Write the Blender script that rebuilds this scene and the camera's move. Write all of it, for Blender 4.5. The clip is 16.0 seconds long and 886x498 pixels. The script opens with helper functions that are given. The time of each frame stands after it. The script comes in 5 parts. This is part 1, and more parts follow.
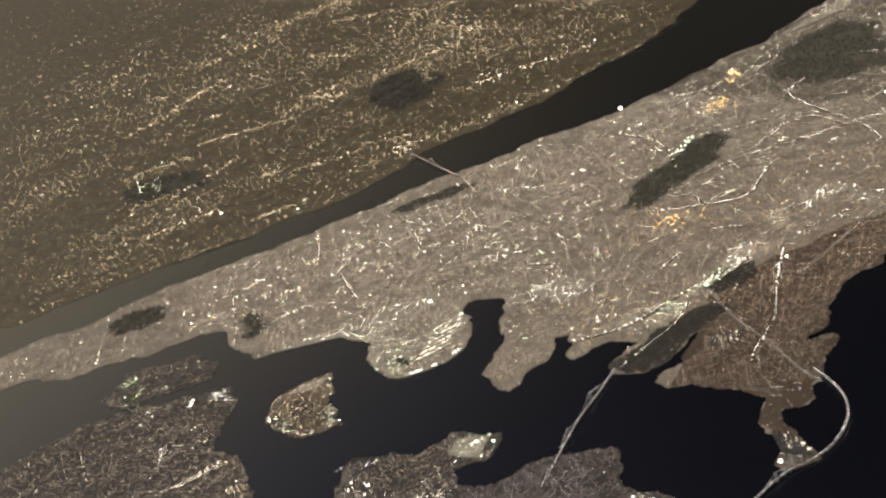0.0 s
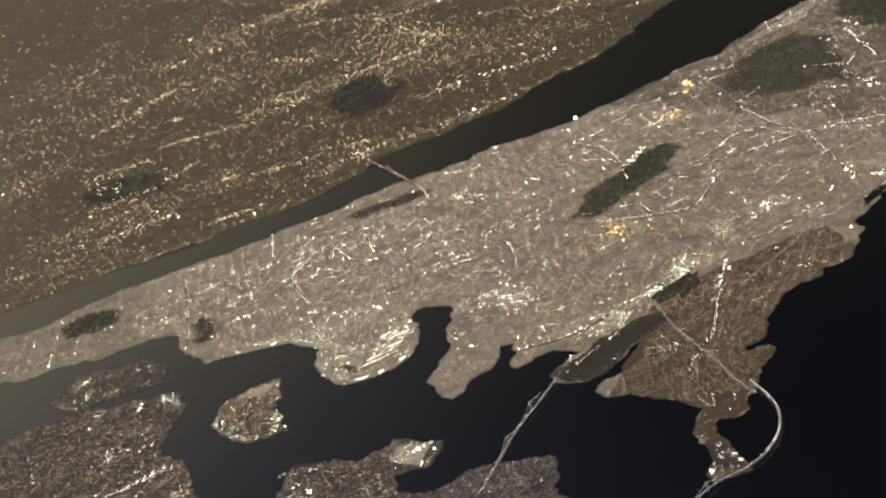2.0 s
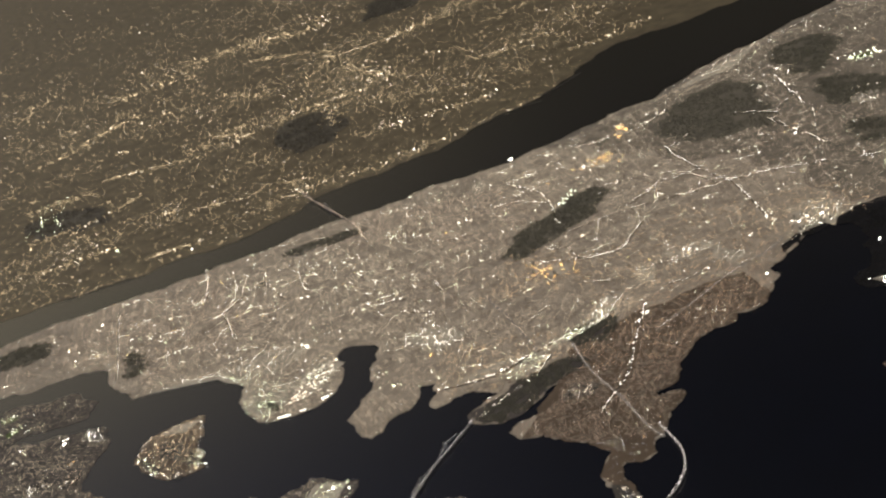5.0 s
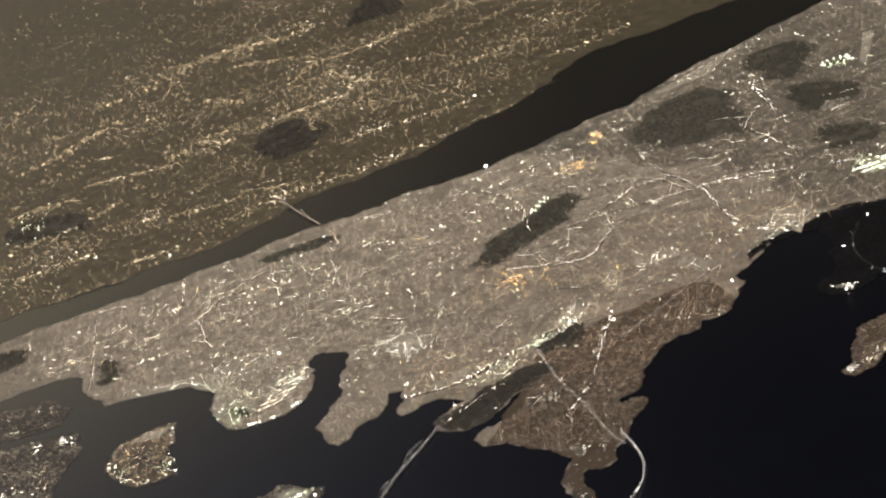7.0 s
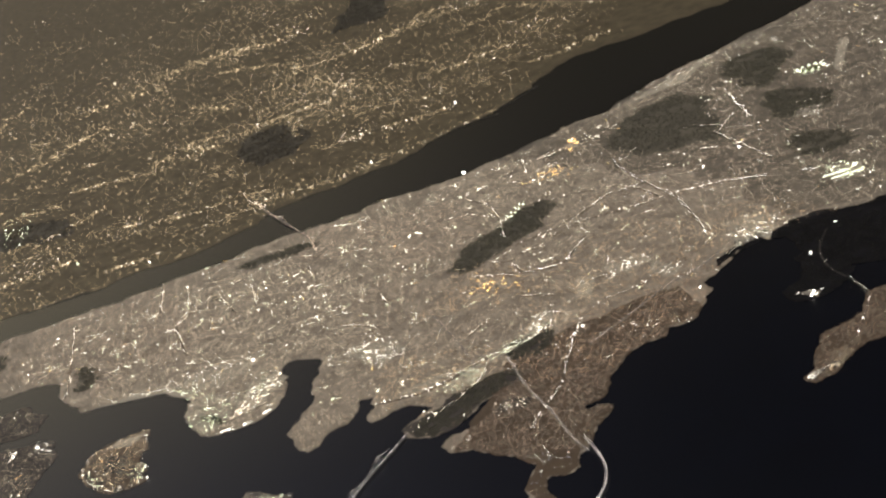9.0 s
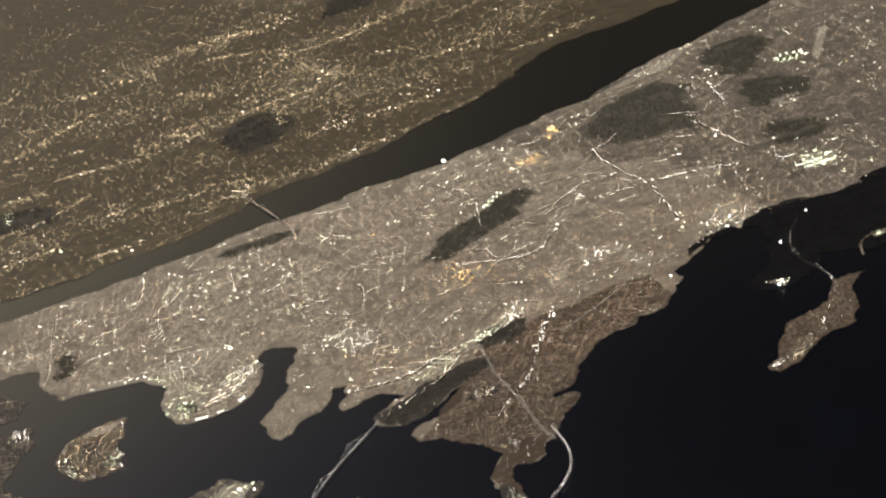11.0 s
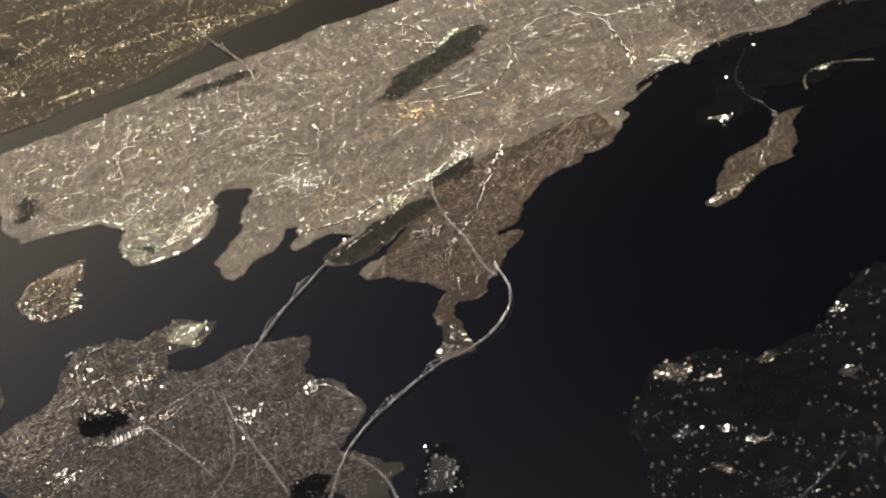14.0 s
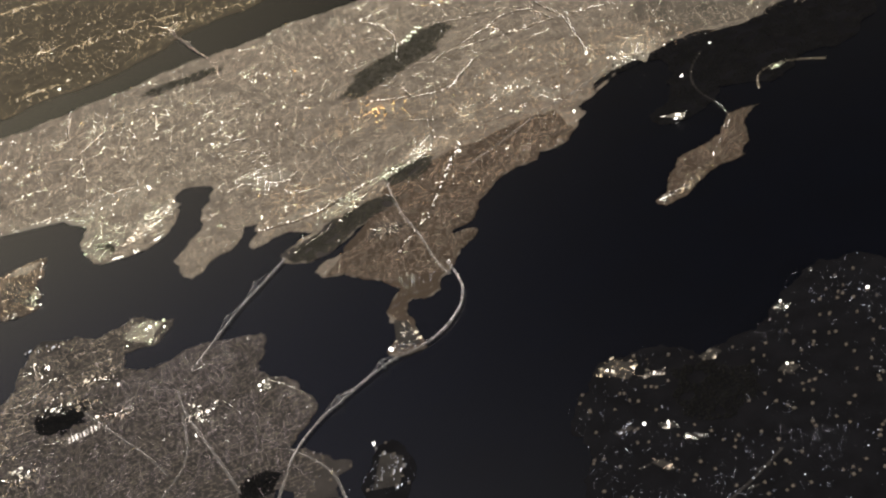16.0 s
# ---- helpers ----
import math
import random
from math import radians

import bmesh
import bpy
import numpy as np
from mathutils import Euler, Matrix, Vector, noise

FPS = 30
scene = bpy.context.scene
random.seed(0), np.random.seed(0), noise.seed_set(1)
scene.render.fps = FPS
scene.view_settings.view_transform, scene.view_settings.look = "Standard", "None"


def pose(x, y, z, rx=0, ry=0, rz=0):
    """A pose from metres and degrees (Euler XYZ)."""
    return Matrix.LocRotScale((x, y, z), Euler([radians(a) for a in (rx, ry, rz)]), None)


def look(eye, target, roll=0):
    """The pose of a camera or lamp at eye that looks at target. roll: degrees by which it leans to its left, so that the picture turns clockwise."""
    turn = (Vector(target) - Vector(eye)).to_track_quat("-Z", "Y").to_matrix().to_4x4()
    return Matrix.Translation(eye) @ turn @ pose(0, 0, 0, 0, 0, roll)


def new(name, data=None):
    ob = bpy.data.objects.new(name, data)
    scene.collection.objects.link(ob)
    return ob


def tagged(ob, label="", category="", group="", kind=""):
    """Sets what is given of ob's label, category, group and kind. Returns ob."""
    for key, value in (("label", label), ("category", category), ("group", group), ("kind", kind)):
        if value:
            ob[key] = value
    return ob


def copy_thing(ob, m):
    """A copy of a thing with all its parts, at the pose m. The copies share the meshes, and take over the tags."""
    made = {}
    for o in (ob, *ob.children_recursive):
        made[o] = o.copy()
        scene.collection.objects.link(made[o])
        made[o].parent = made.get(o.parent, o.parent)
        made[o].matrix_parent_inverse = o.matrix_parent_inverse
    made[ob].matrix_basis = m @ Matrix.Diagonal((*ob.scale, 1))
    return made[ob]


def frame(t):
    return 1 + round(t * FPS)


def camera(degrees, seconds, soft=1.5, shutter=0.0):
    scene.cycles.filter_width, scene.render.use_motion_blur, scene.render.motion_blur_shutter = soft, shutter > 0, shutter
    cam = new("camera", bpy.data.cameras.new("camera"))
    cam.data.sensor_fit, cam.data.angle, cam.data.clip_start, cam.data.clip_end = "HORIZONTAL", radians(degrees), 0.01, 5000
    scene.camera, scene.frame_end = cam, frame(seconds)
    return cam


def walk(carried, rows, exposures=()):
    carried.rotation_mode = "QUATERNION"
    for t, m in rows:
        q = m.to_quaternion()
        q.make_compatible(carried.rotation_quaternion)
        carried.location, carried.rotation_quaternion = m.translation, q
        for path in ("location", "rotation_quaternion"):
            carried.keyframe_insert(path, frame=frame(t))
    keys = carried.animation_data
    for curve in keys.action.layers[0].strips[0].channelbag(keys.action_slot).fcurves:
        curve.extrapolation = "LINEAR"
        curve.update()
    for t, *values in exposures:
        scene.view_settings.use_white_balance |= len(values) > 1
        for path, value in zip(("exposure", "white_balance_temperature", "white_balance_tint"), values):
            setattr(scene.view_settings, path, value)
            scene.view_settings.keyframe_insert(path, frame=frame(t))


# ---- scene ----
# A coastal city at night, seen from an airliner. Modelled at 1:20; plan numbers are
# in tens of metres and S turns them into scene units.
S = 0.5
cam = camera(35.19, 16.0, soft=2.6)
walk(cam, [
    (0, look((468.35, -391.90, 414.03), (-350.19, 52.85, 50.46), -21.467)),
    (0.5, look((472.41, -388.66, 413.89), (-344.13, 56.78, 46.69), -21.434)),
    (1, look((476.47, -385.42, 413.76), (-336.97, 63.58, 44.01), -21.192)),
    (1.5, look((480.53, -382.18, 413.62), (-330.37, 70.17, 42.37), -20.883)),
    (2, look((484.59, -378.94, 413.48), (-324.16, 80.01, 45.65), -20.466)),
    (2.5, look((488.65, -375.70, 413.35), (-318.11, 91.20, 51.19), -19.999)),
    (3, look((492.70, -372.46, 413.21), (-310.23, 104.31, 55.46), -19.394)),
    (3.5, look((496.76, -369.22, 413.07), (-304.28, 111.36, 56.19), -19.134)),
    (4, look((500.82, -365.98, 412.94), (-298.95, 118.73, 58.80), -18.968)),
    (5.2, look((510.56, -358.21, 412.61), (-286.58, 130.28, 57.72), -18.934)),
    (6.5, look((521.12, -349.78, 412.26), (-274.60, 140.73, 56.96), -18.915)),
    (7, look((525.17, -346.54, 412.12), (-271.01, 144.36, 58.42), -18.935)),
    (7.5, look((529.23, -343.31, 411.99), (-267.47, 147.67, 59.55), -18.979)),
    (8, look((533.29, -340.07, 411.85), (-263.60, 150.89, 59.83), -19.007)),
    (8.5, look((537.35, -336.83, 411.72), (-259.39, 154.42, 59.75), -19.011)),
    (9, look((541.41, -333.59, 411.58), (-254.42, 158.85, 59.22), -19.031)),
    (9.2, look((543.03, -332.29, 411.53), (-252.52, 160.51, 59.05), -19.037)),
    (11.05, look((558.05, -320.31, 411.03), (-236.59, 166.69, 48.57), -19.174)),
    (11.3, look((560.08, -318.69, 410.96), (-234.25, 166.94, 45.98), -19.210)),
    (11.5, look((561.71, -317.39, 410.90), (-229.12, 158.79, 26.39), -19.382)),
    (12, look((565.77, -314.15, 410.77), (-215.39, 135.70, -22.16), -20.044)),
    (12.5, look((569.83, -310.91, 410.63), (-208.13, 128.09, -38.88), -20.361)),
    (13, look((573.89, -307.67, 410.50), (-201.41, 126.26, -48.43), -20.599)),
    (13.5, look((577.95, -304.43, 410.36), (-195.59, 128.33, -52.62), -20.817)),
    (14, look((582.01, -301.19, 410.23), (-189.57, 131.13, -56.42), -20.935)),
    (14.5, look((586.07, -297.96, 410.09), (-183.27, 134.81, -59.84), -20.966)),
    (15, look((590.13, -294.72, 409.96), (-177.43, 138.71, -62.27), -20.973)),
    (15.5, look((594.19, -291.48, 409.83), (-171.51, 143.44, -64.04), -20.904)),
    (16, look((598.25, -288.24, 409.69), (-166.31, 148.76, -64.10), -20.849)),
], exposures=[(0, 0.0), (16, 0.0)])

# ---- night sky: warm town glow low down, blue higher up, bright warm zenith ----
world = bpy.data.worlds.new("night_sky")
scene.world = world
world.use_nodes = True
wn, wl = world.node_tree.nodes, world.node_tree.links
coords = wn.new("ShaderNodeTexCoord")
split = wn.new("ShaderNodeSeparateXYZ")
ramp = wn.new("ShaderNodeValToRGB")
wl.new(coords.outputs["Generated"], split.inputs[0])
wl.new(split.outputs["Z"], ramp.inputs[0])
steps = [(0.0, (0.04, 0.034, 0.020)), (0.14, (0.065, 0.055, 0.034)), (0.24, (0.16, 0.135, 0.080)), (0.34, (0.29, 0.25, 0.175)),
         (0.42, (0.064, 0.067, 0.092)), (0.56, (0.032, 0.040, 0.090)), (0.75, (0.40, 0.365, 0.32)), (1.0, (0.71, 0.64, 0.54))]
for k, (at, colour) in enumerate(steps):
    spot = ramp.color_ramp.elements[k] if k < 2 else ramp.color_ramp.elements.new(at)
    spot.position, spot.color = at, (*colour, 1)
# zenith glow added to light the land; city glow boosted south-west as stand-in veil, fading north-east
toward = wn.new("ShaderNodeVectorMath")
toward.operation = "DOT_PRODUCT"
toward.inputs[1].default_value = (-0.47, -0.88, 0.0)
dome = wn.new("ShaderNodeMapRange")
dome.interpolation_type = "SMOOTHSTEP"
dome.inputs["From Min"].default_value, dome.inputs["From Max"].default_value = -0.22, 0.45
dome.inputs["To Min"].default_value, dome.inputs["To Max"].default_value = 0.48, 4.4
wl.new(coords.outputs["Generated"], toward.inputs[0])
wl.new(toward.outputs["Value"], dome.inputs["Value"])
wl.new(ramp.outputs[0], wn["Background"].inputs["Color"])
wl.new(dome.outputs[0], wn["Background"].inputs["Strength"])


# ---- materials ----
def surface(name, colour, rough=0.9, metal=0.0, grain=4.0, vary=0.35, bump=0.3, spec=0.3, second=None):
    """A matt surface with coarse and fine variation and a little relief."""
    m = bpy.data.materials.new(name)
    m.use_nodes = True
    n, l = m.node_tree.nodes, m.node_tree.links
    b = n["Principled BSDF"]
    b.inputs["Roughness"].default_value, b.inputs["Metallic"].default_value = rough, metal
    b.inputs["Specular IOR Level"].default_value = spec
    tc = n.new("ShaderNodeTexCoord")
    geo = n.new("ShaderNodeNewGeometry")
    coarse, fine, mix, mul = (n.new("ShaderNodeTexNoise"), n.new("ShaderNodeTexNoise"), n.new("ShaderNodeMix"), n.new("ShaderNodeMix"))
    coarse.inputs["Scale"].default_value, fine.inputs["Scale"].default_value = grain * 0.05, grain
    coarse.inputs["Detail"].default_value = 6
    mix.data_type = mul.data_type = "RGBA"
    mul.blend_type = "MULTIPLY"
    c = colour
    d = second or tuple(v * (1 - vary) for v in c)
    mix.inputs[6].default_value, mix.inputs[7].default_value = (*d, 1), (*c, 1)
    r = n.new("ShaderNodeMapRange")
    r.inputs["From Min"].default_value, r.inputs["From Max"].default_value = 0.35, 0.65
    l.new(geo.outputs["Position"], coarse.inputs["Vector"])
    l.new(geo.outputs["Position"], fine.inputs["Vector"])
    l.new(coarse.outputs["Fac"], r.inputs["Value"])
    l.new(r.outputs[0], mix.inputs[0])
    g = n.new("ShaderNodeMapRange")
    g.inputs["To Min"].default_value, g.inputs["To Max"].default_value = 1 - vary, 1 + vary
    l.new(fine.outputs["Fac"], g.inputs["Value"])
    mul.inputs[0].default_value = 1
    l.new(mix.outputs[2], mul.inputs[6])
    l.new(g.outputs[0], mul.inputs[7])
    l.new(mul.outputs[2], b.inputs["Base Color"])
    bp = n.new("ShaderNodeBump")
    bp.inputs["Strength"].default_value = bump
    l.new(fine.outputs["Fac"], bp.inputs["Height"])
    l.new(bp.outputs[0], b.inputs["Normal"])
    return m


def glow(name, colour, strength, spread=0.6, lights=False, tail=2.0):
    """A lit lamp; the brightness differs from lamp to lamp."""
    m = bpy.data.materials.new(name)
    m.use_nodes = True
    n, l = m.node_tree.nodes, m.node_tree.links
    n.remove(n["Principled BSDF"])
    e, geo, r = n.new("ShaderNodeEmission"), n.new("ShaderNodeNewGeometry"), n.new("ShaderNodeMapRange")
    e.inputs["Color"].default_value = (*colour, 1)
    power = n.new("ShaderNodeMath")
    power.operation = "POWER"
    power.inputs[1].default_value = tail
    r.inputs["To Min"].default_value, r.inputs["To Max"].default_value = strength * (1 - spread), strength * (1 + 2 * spread)
    info, both, wrap = n.new("ShaderNodeObjectInfo"), n.new("ShaderNodeMath"), n.new("ShaderNodeMath")
    both.operation, wrap.operation = "ADD", "FRACT"
    l.new(geo.outputs["Random Per Island"], both.inputs[0])
    l.new(info.outputs["Random"], both.inputs[1])
    l.new(both.outputs[0], wrap.inputs[0])
    l.new(wrap.outputs[0], power.inputs[0])
    l.new(power.outputs[0], r.inputs["Value"])
    l.new(r.outputs[0], e.inputs["Strength"])
    l.new(e.outputs[0], n["Material Output"].inputs["Surface"])
    m.cycles.emission_sampling = "FRONT_BACK" if lights else "NONE"
    return m


def water_surface():
    m = surface("river_water", (0.001, 0.0018, 0.005), rough=0.25, grain=0.6, vary=0.3, bump=0.06, spec=0.36)
    return m


WATER = water_surface()
# brightest copy of the ground; the others put dimmer light or haze into colour
LAND = surface("town_ground", (0.35, 0.305, 0.25), second=(0.23, 0.20, 0.164), rough=0.6, grain=1.2, vary=0.45, bump=0.2, spec=0.5)
# far copy of the town ground, distance haze put into its tint
FAR_LAND = surface("haze_tinted_ground", (0.12, 0.10, 0.064), second=(0.072, 0.06, 0.038), rough=0.6, grain=1.2, vary=0.45, bump=0.2, spec=0.25)
# town park ground, lifted in colour to imitate haze over it
MEADOW = surface("rough_ground", (0.13, 0.117, 0.092), second=(0.085, 0.078, 0.062), rough=0.6, grain=0.8, vary=0.4, spec=0.5)
# dim brown lamplight is put into this ground colour
DIM_BROWN = surface("dim_brown_ground", (0.115, 0.083, 0.058), second=(0.075, 0.055, 0.039), rough=0.7, grain=1.4, vary=0.45, bump=0.2, spec=0.3)
# darker copy for poorly lit shores: the dimness is in the colour
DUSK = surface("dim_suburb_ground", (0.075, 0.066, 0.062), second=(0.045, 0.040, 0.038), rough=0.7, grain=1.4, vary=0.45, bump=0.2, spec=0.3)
# darker ground copy: thinner haze in the north is put into its colour
HILLS = surface("hilly_suburb_ground", (0.19, 0.168, 0.138), second=(0.115, 0.102, 0.085), rough=0.6, grain=1.2, vary=0.45, bump=0.2, spec=0.4)
# haze over the distant woods is put into this colour
FAR_WOOD = surface("haze_tinted_woodland", (0.065, 0.057, 0.041), second=(0.045, 0.040, 0.028), rough=0.5, grain=1.0, spec=0.5)
# crowns of the town parks, lifted and greyed for the same haze
LEAF = surface("tree_leaves", (0.10, 0.098, 0.072), second=(0.07, 0.07, 0.052), rough=0.6, grain=3.0, spec=0.5)
# near-black copies for the unlit shore: night shade is put into the colour
DARK_LEAF = surface("unlit_tree_crowns", (0.016, 0.016, 0.015), second=(0.010, 0.010, 0.009), rough=0.8, grain=3.0, spec=0.3)
WOODLAND = surface("unlit_woodland_floor", (0.014, 0.014, 0.017), second=(0.009, 0.009, 0.011), rough=0.7, grain=1.5, spec=0.05)
GRASS = surface("mown_grass", (0.09, 0.13, 0.05), grain=1.0, spec=0.1)
SAND = surface("beach_sand", (0.38, 0.33, 0.25), grain=1.5, spec=0.1)
ASPHALT = surface("asphalt", (0.07, 0.065, 0.06), grain=3.0, spec=0.2)
CONCRETE = surface("bridge_concrete", (0.26, 0.25, 0.24), grain=2.0)
STEEL = surface("painted_steel", (0.30, 0.31, 0.33), rough=0.5, metal=0.3, grain=3.0, vary=0.15)
ROOF = surface("flat_roof", (0.31, 0.27, 0.222), second=(0.20, 0.174, 0.144), grain=2.5, vary=0.4, spec=0.1)
SHED = surface("shed_roof", (0.40, 0.38, 0.34), grain=2.5, vary=0.3)
YARD = surface("yard_concrete", (0.42, 0.39, 0.33), second=(0.33, 0.305, 0.26), grain=2.0, spec=0.3)
BRICK = surface("brick_wall", (0.26, 0.17, 0.12), grain=4.0, spec=0.1)

PALE = glow("pale_street_light", (1.0, 0.84, 0.64), 5.0, 0.75, tail=3.0)
ROSE = glow("rosy_street_light", (1.0, 0.74, 0.54), 2.6, 0.8, tail=3.0)
GOLD = glow("golden_street_light", (1.0, 0.78, 0.50), 3.2, 0.7, tail=3.0)
COOL = glow("cool_street_light", (0.86, 0.90, 1.0), 2.6)
AMBER = glow("sodium_light", (1.0, 0.55, 0.16), 9.0, 0.7, tail=3.0)
WHITE = glow("white_yard_light", (1.0, 0.93, 0.78), 12.0, 0.75, tail=4.0)
GREENISH = glow("mercury_light", (0.90, 1.0, 0.64), 10.0, 0.75, tail=4.0)
DECKGLOW = glow("roadway_light", (1.0, 0.90, 0.82), 3.4)
STRING_W = glow("white_avenue_light", (1.0, 0.92, 0.80), 13.0, 0.5)
STRING_P = glow("pale_avenue_light", (1.0, 0.86, 0.68), 10.0, 0.5)
# not lamps of the place: dim dots that imitate the glow of lit streets
GROUND_GLOW = glow("ground_glow", (1.0, 0.80, 0.58), 0.55, 0.6)
DUSK_GLOW = glow("dusky_ground_glow", (1.0, 0.80, 0.76), 0.27, 0.7)
DIM_GLOW = glow("dim_ground_glow", (1.0, 0.72, 0.54), 0.36, 0.7)
PORCH = glow("cool_white_light", (0.96, 0.93, 1.0), 7.0, 0.75, tail=4.0)
DISTANT = glow("distant_open_light", (1.0, 0.87, 0.66), 2.8, 0.8, tail=4.0)
FAR_PALE = glow("hazy_pale_light", (1.0, 0.86, 0.62), 4.8, 0.7)
FAR_GOLD = glow("hazy_golden_light", (1.0, 0.78, 0.46), 2.4, 0.7)
FLOOD_W = glow("white_floodlight", (1.0, 0.95, 0.84), 11.0, 0.2, True)
FLOOD_G = glow("greenish_floodlight", (0.88, 1.0, 0.72), 9.0, 0.2, True)
FLOOD_A = glow("amber_floodlight", (1.0, 0.66, 0.26), 5.0, 0.2, True)

CAP = surface("lamp_cap", (0.12, 0.11, 0.10), rough=0.6, grain=3.0)
STREET_PALE = glow("pale_street_lamp", (1.0, 0.82, 0.6), 0.62, 0.8, tail=3.0)
STREET_ROSE = glow("rosy_street_lamp", (1.0, 0.76, 0.56), 0.58, 0.8, tail=3.0)
STREET_GOLD = glow("golden_street_lamp", (1.0, 0.66, 0.38), 0.8, 0.8, tail=3.0)
STREET_COOL = glow("cool_street_lamp", (0.8, 0.84, 1.0), 1.1, 0.8, tail=3.0)
STREET_SOFT = glow("soft_street_lamp", (1.0, 0.86, 0.85), 1.05, 0.8, tail=3.0)
FAR_LAMP_GLOW = glow("distant_lamp_and_glow", (1.0, 0.76, 0.44), 0.92, 0.8, tail=3.0)
rng = np.random.default_rng(7)


# ---- building blocks ----
def mesh_of(name, verts, faces, material):
    """A mesh of triangles or quads from arrays, already in scene units."""
    verts, faces = np.asarray(verts, np.float32), np.asarray(faces, np.int32)
    me = bpy.data.meshes.new(name)
    sides = faces.shape[1]
    me.vertices.add(len(verts))
    me.vertices.foreach_set("co", verts.ravel())
    me.loops.add(faces.size)
    me.loops.foreach_set("vertex_index", faces.ravel())
    me.polygons.add(len(faces))
    me.polygons.foreach_set("loop_start", np.arange(len(faces), dtype=np.int32) * sides)
    me.update(calc_edges=True)
    me.materials.append(material)
    return me


def hang(ob, parent):
    """Makes ob a part of parent without moving it."""
    ob.parent = parent
    if parent and parent.type == "EMPTY":
        ob.matrix_parent_inverse = Matrix.Translation(-parent.location)


def base_at(name, x, y):
    """The Empty at the foot of a thing."""
    ob = new(name)
    ob.location = (x * S, y * S, GROUND * S)
    return ob


def part(name, bm, material, parent=None, label=""):
    me = bpy.data.meshes.new(name)
    bm.to_mesh(me)
    bm.free()
    me.materials.append(material)
    ob = new(name, me)
    hang(ob, parent)
    return tagged(ob, label)


def inside(pts, poly):
    """Which points lie in a polygon."""
    x, y = pts[:, 0], pts[:, 1]
    hit = np.zeros(len(pts), bool)
    for (ax, ay), (bx, by) in zip(poly, poly[1:] + poly[:1]):
        if ay == by:
            continue
        cross = ((ay > y) != (by > y)) & (x < (bx - ax) * (y - ay) / (by - ay) + ax)
        hit ^= cross
    return hit


def patchy(pts, size, turn=0.0, stretch=1.0, seed=0):
    """Smooth random field between 0 and 1, stretched along a direction."""
    table = np.random.default_rng(seed).random((64, 64))
    c, s = math.cos(turn), math.sin(turn)
    u = (pts[:, 0] * c + pts[:, 1] * s) / (size * stretch) + 500
    v = (-pts[:, 0] * s + pts[:, 1] * c) / size + 500
    i, j = np.floor(u).astype(int), np.floor(v).astype(int)
    a, b = u - i, v - j
    a, b = a * a * (3 - 2 * a), b * b * (3 - 2 * b)
    get = lambda p, q: table[p % 64, q % 64]
    return (get(i, j) * (1 - a) + get(i + 1, j) * a) * (1 - b) + (get(i, j + 1) * (1 - a) + get(i + 1, j + 1) * a) * b


TETRA = np.array([(0.9, 0, -0.35), (-0.45, 0.78, -0.35), (-0.45, -0.78, -0.35), (0, 0, 0.75)])
TETRA_F = np.array([(0, 2, 1), (0, 1, 3), (1, 2, 3), (2, 0, 3)])
OCTA = np.array([(1, 0, 0), (0, 1, 0), (-1, 0, 0), (0, -1, 0), (0, 0, 0.8), (0, 0, -0.8)])
OCTA_F = np.array([(0, 1, 4), (1, 2, 4), (2, 3, 4), (3, 0, 4), (1, 0, 5), (2, 1, 5), (3, 2, 5), (0, 3, 5)])


GROUND = 0.35


